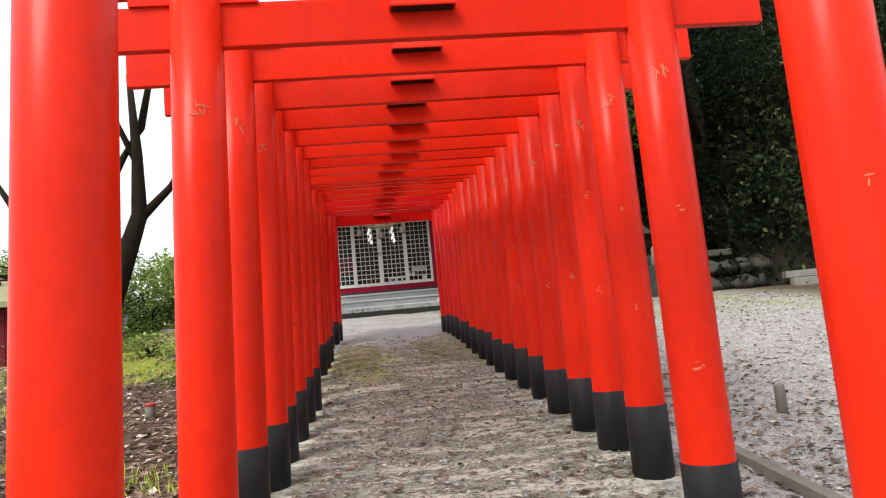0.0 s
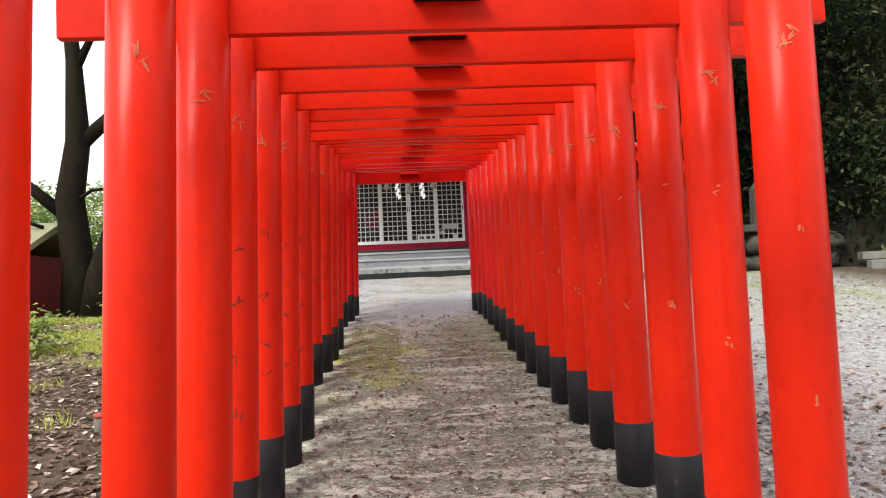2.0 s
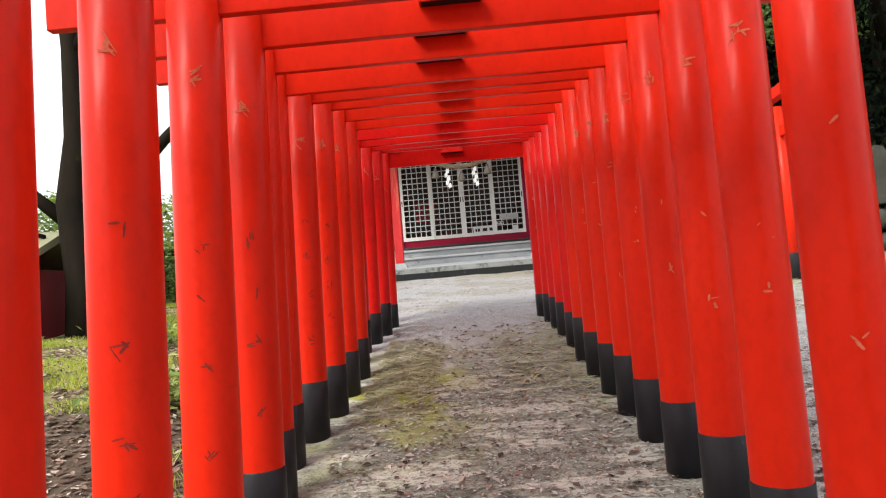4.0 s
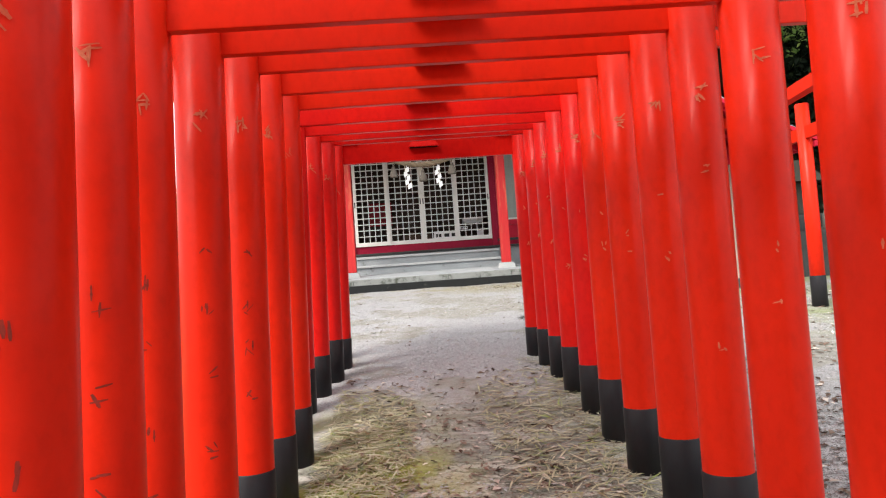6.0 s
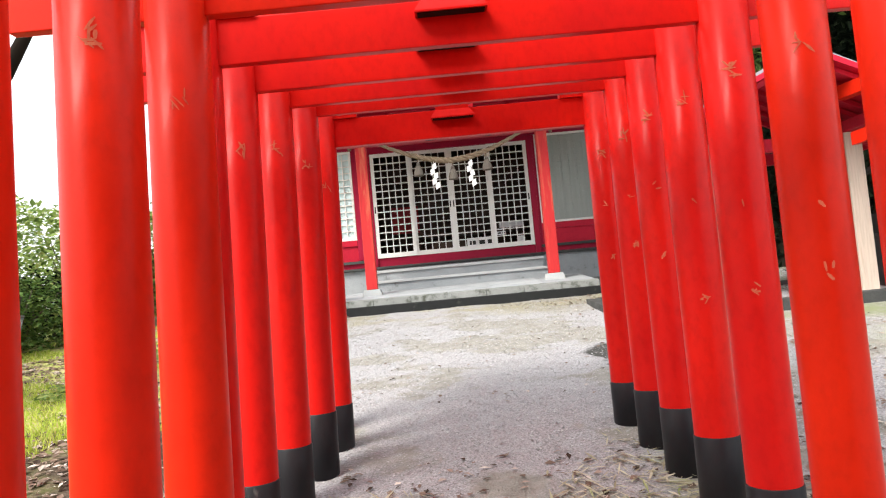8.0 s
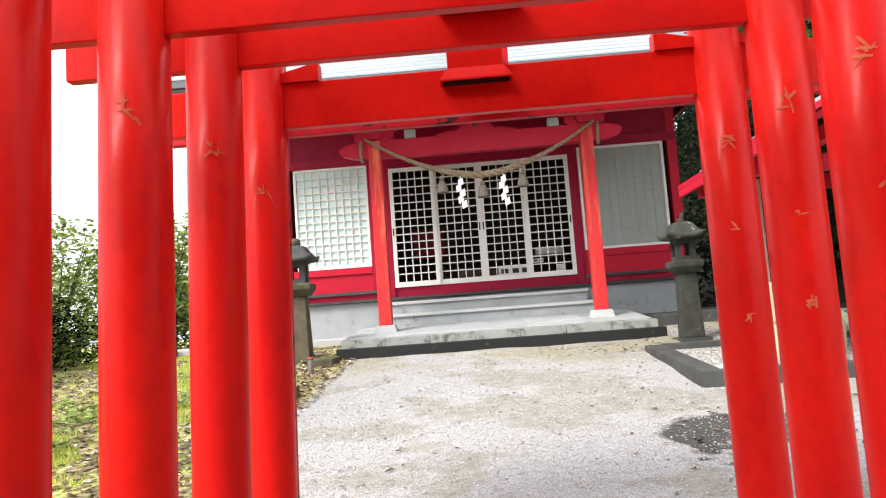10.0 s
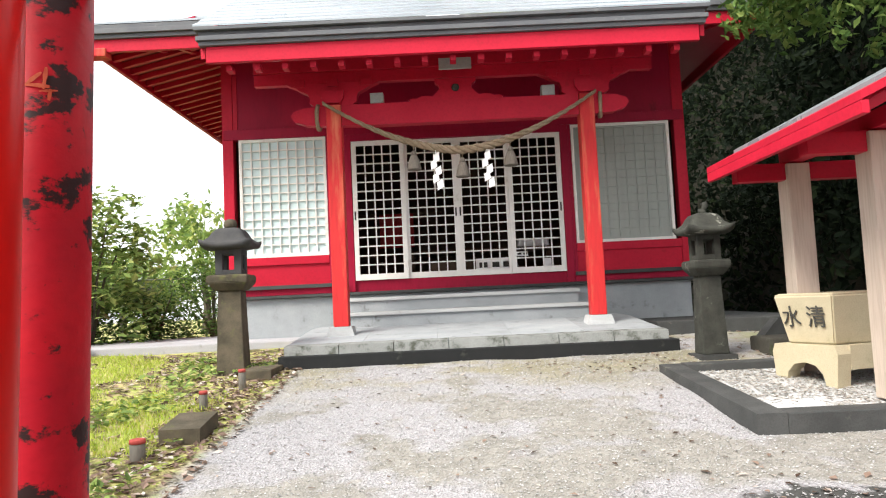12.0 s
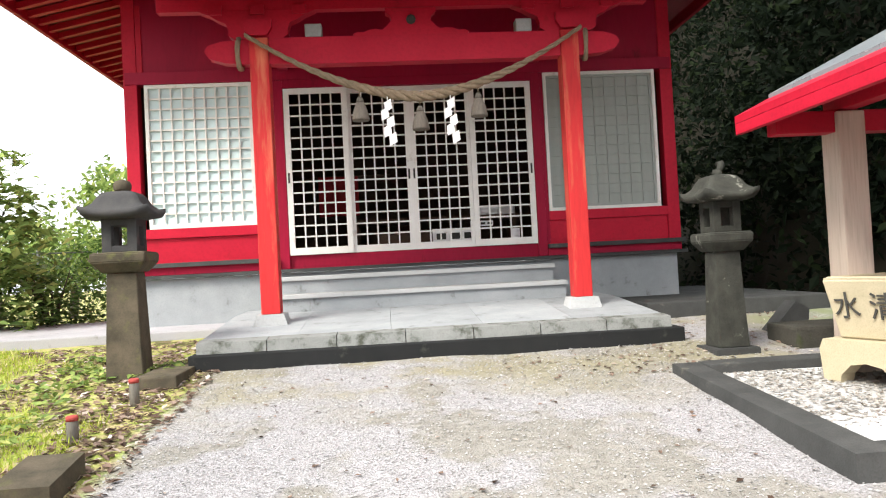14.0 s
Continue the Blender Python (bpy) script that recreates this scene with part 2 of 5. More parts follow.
def ground_material():
    m, nt, b = shader("temple_ground")
    pos = world_place(nt)
    sep = nt.nodes.new("ShaderNodeSeparateXYZ")
    nt.links.new(pos, sep.inputs[0])
    x, y = sep.outputs[0], sep.outputs[1]
    n_edge = noise_tex(nt, pos, 1.1, 5)
    n_fine = noise_tex(nt, pos, 90, 3)
    n_mid = noise_tex(nt, pos, 9, 6)
    n_big = noise_tex(nt, pos, 0.8, 4)
    vor = node(nt, "ShaderNodeTexVoronoi", Scale=70.0)
    nt.links.new(pos, vor.inputs["Vector"])
    wob = maths(nt, "MULTIPLY", maths(nt, "SUBTRACT", n_edge, 0.5), 1.4)
    xw = maths(nt, "ADD", x, wob)
    yw = maths(nt, "ADD", y, maths(nt, "MULTIPLY", wob, 1.6))
    # pale gravel
    stones = blend(nt, vor.outputs["Distance"], (0.5, 0.495, 0.505), (0.28, 0.275, 0.28))
    stones = blend(nt, ramp(nt, n_fine, 0.5, 0.7), stones, (0.18, 0.165, 0.155))
    sandy = blend(nt, ramp(nt, n_mid, 0.35, 0.7), (0.2, 0.19, 0.15), (0.33, 0.315, 0.265))
    gravel = blend(nt, maths(nt, "MULTIPLY", ramp(nt, n_big, 0.49, 0.55), 0.7), stones, sandy)
    gravel = blend(nt, maths(nt, "MULTIPLY", ramp(nt, yw, 17.6, 18.9), ramp(nt, n_edge, 0.4, 0.55)), gravel, (0.3, 0.28, 0.2))
    # damp dark hollow
    dx = maths(nt, "DIVIDE", maths(nt, "SUBTRACT", xw, 2.1), 0.6)
    dy = maths(nt, "DIVIDE", maths(nt, "SUBTRACT", yw, 14.75), 0.55)
    damp = ramp(nt, maths(nt, "ADD", maths(nt, "MULTIPLY", dx, dx), maths(nt, "MULTIPLY", dy, dy)), 1.0, 0.75)
    gravel = blend(nt, damp, gravel, (0.075, 0.075, 0.07))
    # trodden earth in the tunnel
    earth = blend(nt, ramp(nt, n_mid, 0.3, 0.7), (0.115, 0.115, 0.092), (0.34, 0.34, 0.285))
    earth = blend(nt, maths(nt, "MULTIPLY", ramp(nt, n_fine, 0.5, 0.75), ramp(nt, n_edge, 0.35, 0.6)), earth, (0.5, 0.5, 0.46))
    # Pale crosswise streaks paint bands of light between the gates onto the earth.
    light_streak = noise_tex(nt, stretched(nt, pos, 1.0, 3.4, 1.0), 1.8, 7, 0.68)
    earth = blend(nt, maths(nt, "MULTIPLY", ramp(nt, light_streak, 0.51, 0.56), 0.85), earth, (0.54, 0.53, 0.46))
    earth = blend(nt, maths(nt, "MULTIPLY", ramp(nt, noise_tex(nt, pos, 26, 6, 0.7), 0.53, 0.62), 0.75), earth, (0.065, 0.062, 0.05))
    moss = ramp(nt, noise_tex(nt, pos, 2.6, 6, 0.65), 0.42, 0.56)
    mossband = maths(nt, "MULTIPLY", moss, ramp(nt, yw, 7.4, 9.0))
    mossband = maths(nt, "MULTIPLY", mossband, ramp(nt, x, 0.55, 0.05))
    earth = blend(nt, mossband, earth, (0.3, 0.31, 0.08))
    # grey yard
    yard = blend(nt, ramp(nt, n_mid, 0.3, 0.7), (0.3, 0.295, 0.29), (0.5, 0.495, 0.49))
    yard = blend(nt, ramp(nt, n_fine, 0.52, 0.64), yard, (0.1, 0.09, 0.08))
    yard = blend(nt, maths(nt, "MULTIPLY", ramp(nt, noise_tex(nt, pos, 22, 6, 0.75), 0.5, 0.6), 0.6), yard, (0.12, 0.095, 0.085))
    yard = blend(nt, maths(nt, "MULTIPLY", ramp(nt, yw, 10, 13), ramp(nt, n_edge, 0.4, 0.6)), yard, (0.25, 0.28, 0.16))
    # litter and turf on the left
    litter = blend(nt, ramp(nt, n_mid, 0.3, 0.7), (0.05, 0.037, 0.025), (0.13, 0.1, 0.075))
    turf = blend(nt, ramp(nt, n_mid, 0.4, 0.6), (0.3, 0.37, 0.08), (0.46, 0.38, 0.2))
    turf_far = maths(nt, "MULTIPLY", ramp(nt, maths(nt, "MULTIPLY", xw, -1), 2.4, 3.4), ramp(nt, yw, 9.5, 11))
    turf_near = maths(nt, "MULTIPLY", ramp(nt, yw, 13.3, 14.2), 1.0)
    left = blend(nt, maths(nt, "MINIMUM", maths(nt, "ADD", turf_far, turf_near), 1.0), litter, turf)
    left = blend(nt, maths(nt, "MULTIPLY", ramp(nt, noise_tex(nt, pos, 3.2, 6, 0.7), 0.5, 0.58), 0.8), left, litter)
    # zones
    col = blend(nt, ramp(nt, xw, 1.5, 1.75), earth, yard)
    past = ramp(nt, yw, 9.6, 11.4)
    gravel_zone = maths(nt, "MULTIPLY", past, ramp(nt, xw, 4.6, 3.6))
    col = blend(nt, gravel_zone, col, gravel)
    edge_x = maths(nt, "ADD", maths(nt, "MULTIPLY", past, -0.75), -0.72)
    left_mask = ramp(nt, maths(nt, "SUBTRACT", edge_x, maths(nt, "ADD", x, maths(nt, "MULTIPLY", wob, 0.35))), -0.05, 0.12)
    col = blend(nt, left_mask, col, left)
    far = ramp(nt, x, 7.5, 9.5)
    col = blend(nt, far, col, litter)
    nt.links.new(col, b.inputs["Base Color"])
    b.inputs["Roughness"].default_value = 0.95
    b.inputs["Specular IOR Level"].default_value = 0.08
    h = maths(nt, "ADD", maths(nt, "MULTIPLY", n_fine, 0.6), maths(nt, "MULTIPLY", n_mid, 1.2))
    bumped(nt, b, h, 0.9, 0.03)
    return m


def from_grid(name, xs, ys, fz, mat):
    xs, ys = np.array(xs), np.array(ys)
    X, Y = np.meshgrid(xs, ys)
    Z = fz(X, Y)
    v = np.stack([X, Y, Z], -1).reshape(-1, 3)
    nx, ny = len(xs), len(ys)
    i = np.arange(nx * ny).reshape(ny, nx)
    f = np.stack([i[:-1, :-1], i[:-1, 1:], i[1:, 1:], i[1:, :-1]], -1).reshape(-1, 4)
    me = bpy.data.meshes.new(name)
    me.from_pydata(v.tolist(), [], f.tolist())
    me.shade_smooth()
    me.materials.append(mat)
    return new(name, me)


def bumpy(X, Y):
    z = gz(X, Y)
    k = np.vectorize(lambda a, b: noise.noise((a * 1.3, b * 1.3, 0)) * 0.018 + noise.noise((a * 5, b * 5, 3)) * 0.007)
    near = (np.abs(X) < 14) & (Y > -6) & (Y < 24)
    d = np.zeros_like(z)
    d[near] = k(X[near], Y[near])
    return z + d


gx = np.concatenate([np.linspace(-400, -20, 12), np.arange(-14, 14.01, 0.12), np.linspace(20, 400, 12)])
gy = np.concatenate([np.linspace(-200, -10, 8), np.arange(-6, 24.01, 0.12), np.linspace(28, 500, 14)])
tagged(from_grid("ground", gx, gy, bumpy, ground_material()), "sloping ground of trodden earth, pale gravel, grass and litter", "ground", kind="structure")


# ---- builders ----
def add_box(bm, x0, x1, y0, y1, z0, z1, bevel=0.0):
    vs = [bm.verts.new(p) for p in ((x0, y0, z0), (x1, y0, z0), (x1, y1, z0), (x0, y1, z0), (x0, y0, z1), (x1, y0, z1), (x1, y1, z1), (x0, y1, z1))]
    fs = [bm.faces.new([vs[i] for i in q]) for q in ((3, 2, 1, 0), (4, 5, 6, 7), (0, 1, 5, 4), (1, 2, 6, 5), (2, 3, 7, 6), (3, 0, 4, 7))]
    if bevel:
        es = list({e for f in fs for e in f.edges})
        bmesh.ops.bevel(bm, geom=es, offset=bevel, segments=2, profile=0.6, affect="EDGES")
    return bm


def box_bm(x0, x1, y0, y1, z0, z1, bevel=0.0):
    return add_box(bmesh.new(), x0, x1, y0, y1, z0, z1, bevel)


def lathe(profile, n=32, x=0, y=0, turn=0.0, flat=False):
    """A closed turned body; profile of (radius, z) from the bottom up."""
    bm = bmesh.new()
    rings = []
    for r, z in profile:
        rings.append([bm.verts.new((x + r * math.cos(turn + 2 * math.pi * i / n), y + r * math.sin(turn + 2 * math.pi * i / n), z)) for i in range(n)])
    for a, b in zip(rings, rings[1:]):
        for i in range(n):
            bm.faces.new((a[i], a[(i + 1) % n], b[(i + 1) % n], b[i]))
    bm.faces.new(rings[0][::-1])
    bm.faces.new(rings[-1])
    if not flat:
        for f in bm.faces:
            f.smooth = len(f.verts) == 4
    return bm


def prism(points, y0, y1, axis="y"):
    """A flat outline pushed through a thickness; outline (a, z) lies across the axis."""
    bm = bmesh.new()
    def at(a, z, d):
        return (a, d, z) if axis == "y" else (d, a, z)
    lo = [bm.verts.new(at(a, z, y0)) for a, z in points]
    hi = [bm.verts.new(at(a, z, y1)) for a, z in points]
    n = len(points)
    bm.faces.new(lo)
    bm.faces.new(hi[::-1])
    for i in range(n):
        bm.faces.new((lo[i], hi[i], hi[(i + 1) % n], lo[(i + 1) % n]))
    bmesh.ops.recalc_face_normals(bm, faces=bm.faces)
    return bm


def tube(points, radii, n=8):
    """A bent, tapered, closed tube along points."""
    bm = bmesh.new()
    pts = [Vector(p) for p in points]
    rings = []
    for i, p in enumerate(pts):
        d = (pts[min(i + 1, len(pts) - 1)] - pts[max(i - 1, 0)]).normalized()
        side = d.cross(Vector((0.31, 0.2, 0.93)) if abs(d.z) < 0.9 else Vector((1, 0.2, 0))).normalized()
        up = side.cross(d)
        r = radii[i] if isinstance(radii, (list, tuple)) else radii
        rings.append([bm.verts.new(p + r * (math.cos(2 * math.pi * k / n) * side + math.sin(2 * math.pi * k / n) * up)) for k in range(n)])
    for a, b in zip(rings, rings[1:]):
        for i in range(n):
            bm.faces.new((a[i], a[(i + 1) % n], b[(i + 1) % n], b[i]))
    bm.faces.new(rings[0][::-1])
    bm.faces.new(rings[-1])
    bmesh.ops.recalc_face_normals(bm, faces=bm.faces)
    for f in bm.faces:
        f.smooth = True
    return bm


def mesh_of(name, bm, mat):
    me = bpy.data.meshes.new(name)
    bm.to_mesh(me)
    bm.free()
    me.materials.append(mat)
    return me


def part(name, bm, mat, parent, label=""):
    ob = new(name, mesh_of(name, bm, mat))
    ob.parent = parent
    ob.matrix_parent_inverse = parent.matrix_world.inverted() if parent.type == "EMPTY" else Matrix.Translation(-parent.location)
    if label:
        tagged(ob, label)
    return ob


def thing(name, label, category, group="", at=(0, 0, 0), kind=""):
    ob = new(name)
    ob.empty_display_size = 0.1
    ob.location = at
    bpy.context.view_layer.update()
    return tagged(ob, label, category, group, kind)


def solid(name, bm, mat, label, category, group="", kind=""):
    return tagged(new(name, mesh_of(name, bm, mat)), label, category, group, kind)


def cloud(name, centres, sizes, mat, seed, flat=0.0, aspect=0.5, smooth=True):
    """Many small folded leaves as one mesh: centres (n, 3), sizes (n,). flat 1: all lie level."""
    rng = np.random.default_rng(seed)
    n = len(centres)
    nor = rng.normal(size=(n, 3))
    nor[:, 2] = np.abs(nor[:, 2]) + flat * 6
    nor /= np.linalg.norm(nor, axis=1)[:, None]
    t = np.cross(nor, rng.normal(size=(n, 3)))
    t /= np.linalg.norm(t, axis=1)[:, None]
    s = np.cross(nor, t)
    L, W = sizes[:, None], (sizes * aspect)[:, None]
    c = np.asarray(centres)
    v = np.stack([c - t * L * 0.5, c + s * W * 0.5 + nor * W * 0.16, c + t * L * 0.5, c - s * W * 0.5 + nor * W * 0.16], 1).reshape(-1, 3)
    i = np.arange(n)[:, None] * 4
    f = np.concatenate([i + (0, 1, 2), i + (0, 2, 3)], 1).reshape(-1, 3)
    me = bpy.data.meshes.new(name)
    me.from_pydata(v.tolist(), [], f.tolist())
    me.materials.append(mat)
    return me


# ---- torii tunnel ----
def post_bm(x, y, z0, z1, r):
    return lathe([(r * 1.0, z0), (r * 1.0, z0 + 0.02), (r * 0.985, z0 + 0.5 * (z1 - z0)), (r * 0.96, z1)], 40, x, y)


def torii(y, xl, xr, zn, r, cl, cr, paint, seed, beam=0.185, label="", group="gates of the torii tunnel"):
    """A gate: y, the two posts' middles, the underside of the tie beam, the post's radius, the heights of the two collars."""
    rng = random.Random(seed)
    g = thing("torii_gate", label or "glossy vermilion torii gate with black collars on its posts", "torii", group, at=((xl + xr) / 2, y, float(gz(0, y))))
    top = zn + beam + 0.34
    mid = (xl + xr) / 2 + rng.uniform(-0.02, 0.02)
    for x, c, lean in ((xl, cl, 0.024), (xr, cr, rng.uniform(-0.003, 0.003))):
        zg = float(gz(x, y)) - 0.08

        def leaning(bm):
            for v in bm.verts:
                v.co.x += lean * (v.co.z - zg)
            return bm

        p = part("post", leaning(post_bm(x, y, zg, top, r)), paint, g)
        part("collar", leaning(lathe([(r + 0.004, zg), (r + 0.004, zg + 0.08 + c - 0.004), (r + 0.001, zg + 0.08 + c)], 40, x, y)), COLLAR, p, "black painted collar, scuffed")
        # worn lettering, down to plain strokes grouped as characters
        rows = [(zn - rng.uniform(0.22, 0.3), rng.randint(5, 8), CHIP, 0.036)]
        if x == xl and 5 < y < 9.2:
            rows += [(zg + 0.75 + 0.24 * q + rng.uniform(-0.05, 0.05), rng.randint(2, 4), DARK_CHIP, 0.034) for q in range(4)]
        if x == xr:
            rows += [(zg + rng.uniform(0.8, 1.3), rng.randint(2, 5), CHIP, 0.025), (zg + rng.uniform(1.3, 1.7), rng.randint(1, 3), CHIP, 0.022)]
        facing = -math.pi / 2 + (0.3 if x == xl else -0.25)
        for h, count, ink, size in rows:
            for k in range(count):
                u0, v0 = rng.uniform(-0.6, 0.6) * size, rng.uniform(-0.8, 0.8) * size
                tilt = rng.choice((0.05, 0.1, 1.5, 1.6, 0.8, -0.8, 2.2)) + rng.uniform(-0.15, 0.15)
                half, wide = size * rng.uniform(0.3, 0.75), rng.uniform(0.0025, 0.006)
                s = bmesh.new()
                rr = r * 0.978 + 0.0016
                va, vb = [], []
                for i in range(6):
                    d = (i / 5 - 0.5) * 2 * half
                    w = wide * (1 - 0.5 * abs(i / 2.5 - 1)) * rng.uniform(0.7, 1.2)
                    u, v = u0 + d * math.cos(tilt), v0 + d * math.sin(tilt)
                    for row, sg in ((va, -1), (vb, 1)):
                        a = facing + (u - sg * w * math.sin(tilt)) / r
                        row.append(s.verts.new((x + rr * math.cos(a), y + rr * math.sin(a), h + v + sg * w * math.cos(tilt))))
                for i in range(5):
                    s.faces.new((va[i], va[i + 1], vb[i + 1], vb[i]))
                part("worn_stroke", leaning(s), ink, p, "bare stroke of worn lettering")
    e0, e1 = xl - r - rng.uniform(0.36, 0.4), xr + r + rng.uniform(0.4, 0.44)
    part("tie_beam", box_bm(e0, e1, y - 0.022, y + 0.022, zn, zn + beam, 0.004), paint, g)
    xt = xl + 0.024 * (zn - float(gz(xl, y)) + 0.08)
    for x, s in ((xt + r, 1), (xr - r, -1), (xt - r, -1), (xr + r, 1)):
        part("wedge", prism([(x - 0.02 * s, zn + beam), (x + 0.15 * s, zn + beam), (x + 0.15 * s, zn + beam + 0.075), (x - 0.02 * s, zn + beam + 0.035)], y - 0.035, y + 0.035), paint, g)
    strut = part("middle_strut", box_bm(mid - 0.11, mid + 0.11, y - 0.055, y + 0.055, zn + beam - 0.03, top + 0.01, 0.004), paint, g)
    b = bmesh.new()
    lo, hi = zn + beam - 0.065, zn + beam - 0.01
    ring = []
    for hw, hd, z in ((0.142, 0.078, lo), (0.142, 0.078, lo + 0.008), (0.112, 0.058, hi)):
        ring.append([b.verts.new((mid + sx * hw, y + sy * hd, z)) for sx, sy in ((-1, -1), (1, -1), (1, 1), (-1, 1))])
    for p, q in zip(ring, ring[1:]):
        for i in range(4):
            b.faces.new((p[i], p[(i + 1) % 4], q[(i + 1) % 4], q[i]))
    b.faces.new(ring[0][::-1])
    b.faces.new(ring[-1])
    part("strut_moulding", b, paint, strut)
    # Thin near-black sheet added just below the moulding.
    part("moulding_underside", box_bm(mid - 0.132, mid + 0.132, y - 0.07, y + 0.07, lo - 0.004, lo - 0.001), DARK_UNDERSIDE, strut, "near-black sheet under the moulding")
    part("lintel", prism([(e0 - 0.1, top), (e1 + 0.1, top), (e1 + 0.16, top + 0.17), (e0 - 0.16, top + 0.17)], y - 0.06, y + 0.06), paint, g)
    return g


# y, left post, right post, tie beam, radius, left collar, right collar
GATES = [
    (1.9, -0.722, 1.29, 2.66, 0.118, 0.36, 0.36),
    (3.08, -0.675, 1.33, 2.54, 0.11, 0.34, 0.33),
    (4.02, -0.69, 1.448, 2.755, 0.108, 0.37, 0.37),
    (4.6, -0.65, 1.45, 2.79, 0.108, 0.36, 0.35),
    (5.15, -0.655, 1.445, 2.825, 0.108, 0.36, 0.35),
    (5.74, -0.634, 1.425, 2.875, 0.106, 0.36, 0.33),
    (6.35, -0.625, 1.44, 2.935, 0.106, 0.37, 0.36),
    (6.88, -0.607, 1.43, 2.985, 0.106, 0.37, 0.37),
    (7.44, -0.695, 1.42, 3.045, 0.104, 0.37, 0.36),
    (7.98, -0.77, 1.41, 3.08, 0.104, 0.36, 0.35),
    (8.46, -0.71, 1.4, 3.15, 0.103, 0.37, 0.38),
    (8.95, -0.662, 1.39, 3.22, 0.103, 0.36, 0.36),
    (9.49, -0.648, 1.38, 3.26, 0.102, 0.34, 0.34),
    (10, -0.632, 1.375, 3.3, 0.102, 0.34, 0.37),
    (10.54, -0.758, 1.38, 3.32, 0.102, 0.33, 0.33),
    (11.06, -0.748, 1.365, 3.36, 0.1, 0.33, 0.35),
    (11.55, -0.688, 1.36, 3.41, 0.1, 0.32, 0.34),
    (11.98, -0.617, 1.335, 3.46, 0.096, 0.36, 0.32),
    (12.42, -0.582, 1.3, 3.355, 0.098, 0.28, 0.26),
]
for i, row in enumerate(GATES):
    # Gates past y 10.5 get the copy with light put into its colour.
    torii(*row, SHADED_VERMILION if row[0] > 10.5 else VERMILION, 10 + i)
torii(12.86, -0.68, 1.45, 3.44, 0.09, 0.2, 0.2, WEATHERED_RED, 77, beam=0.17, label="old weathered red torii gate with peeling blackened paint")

# ---- shrine hall ----
CX = 0.45
hall_plinth = thing("hall_plinth", "grey concrete plinth under the shrine hall", "plinth", kind="structure")
part("plinth_block", box_bm(-3.0, 3.86, 22.02, 27.5, 1.9, 2.88, 0.01), CONCRETE, hall_plinth)
part("plinth_ledge", box_bm(-3.12, 3.98, 21.94, 27.6, 2.882, 2.925, 0.006), DARK_STONE, hall_plinth)
apron = solid("apron_left", box_bm(-5.9, -1.7, 21.1, 24.0, 1.95, 2.3, 0.015), APRON, "pale concrete apron beside the shrine hall", "apron", kind="structure")
# Dark stone colour puts the shade on this side into the apron.
solid("apron_right", box_bm(2.9, 5.0, 20.6, 24.0, 1.95, 2.34, 0.015), DARK_STONE, "apron beside the shrine hall, coloured dark for shade", "apron", kind="structure")

hall = thing("shrine_hall", "crimson wooden shrine hall with white lattice doors and grey roof", "shrine hall", at=(CX, 24, 2.9))
W0, W1 = -3.06, 3.93
YF = 22.05
# front wall: pieces that leave the openings free
for n, (x0, x1, z0, z1) in (("dado_board", (W0 + 0.16, -1.24, 3.06, 3.38)), ("dado_board", (2.15, W1 - 0.16, 3.06, 3.38)), ("door_step_board", (-1.24, 2.15, 2.926, 3.09)),
                            ("upper_wall", (W0 + 0.16, W1 - 0.16, 5.46, 6.77))):
    part(n, box_bm(x0, x1, YF, YF + 0.08, z0, z1), CRIMSON if n != "dado_board" else SCARLET, hall)
for x0, x1 in ((W0, W0 + 0.16), (W1 - 0.16, W1)):
    part("corner_post", box_bm(x0, x1, YF - 0.03, YF + 0.13, 2.926, 6.77, 0.006), SCARLET, hall)
for x0, x1 in ((-1.5, -1.24), (2.15, 2.2)):
    part("door_post", box_bm(x0, x1, YF - 0.03, YF + 0.11, 3.09, 5.3, 0.006), CRIMSON, hall)
part("door_post", box_bm(-1.24, -1.125, YF - 0.05, YF + 0.13, 2.93, 5.3, 0.006), CRIMSON, hall)
part("door_post", box_bm(2.035, 2.148, YF - 0.05, YF + 0.13, 2.93, 5.3, 0.006), CRIMSON, hall)
part("lintel_rail", box_bm(W0 + 0.02, W1 - 0.02, YF - 0.045, YF + 0.12, 5.302, 5.455, 0.006), CRIMSON, hall)
part("window_rail", box_bm(W0 + 0.162, -1.502, YF - 0.035, YF + 0.1, 3.382, 3.5, 0.005), SCARLET, hall)
part("window_rail", box_bm(2.202, W1 - 0.162, YF - 0.035, YF + 0.1, 3.382, 3.5, 0.005), SCARLET, hall)
part("sill_rail", box_bm(W0 + 0.02, -1.245, YF - 0.07, YF + 0.1, 2.928, 3.05, 0.005), CRIMSON, hall)
part("sill_rail", box_bm(2.15, W1 - 0.02, YF - 0.07, YF + 0.1, 2.928, 3.05, 0.005), CRIMSON, hall)
part("drip_board", box_bm(W0 - 0.02, -1.245, YF - 0.12, YF - 0.072, 3.02, 3.075, 0.004), DARK_STONE, hall)
part("drip_board", box_bm(2.15, W1 + 0.02, YF - 0.12, YF - 0.072, 3.02, 3.075, 0.004), DARK_STONE, hall)
part("door_head", box_bm(-1.125, 2.035, YF - 0.05, YF + 0.12, 5.2, 5.3), CRIMSON, hall)
part("side_wall", box_bm(W0 + 0.02, W0 + 0.12, YF + 0.132, 27.4, 2.93, 6.77), CRIMSON, hall)
part("side_wall", box_bm(W1 - 0.12, W1 - 0.02, YF + 0.132, 27.4, 2.93, 6.77), CRIMSON, hall)
part("back_wall", box_bm(W0 + 0.12, W1 - 0.12, 27.3, 27.4, 2.93, 6.77), CRIMSON, hall)
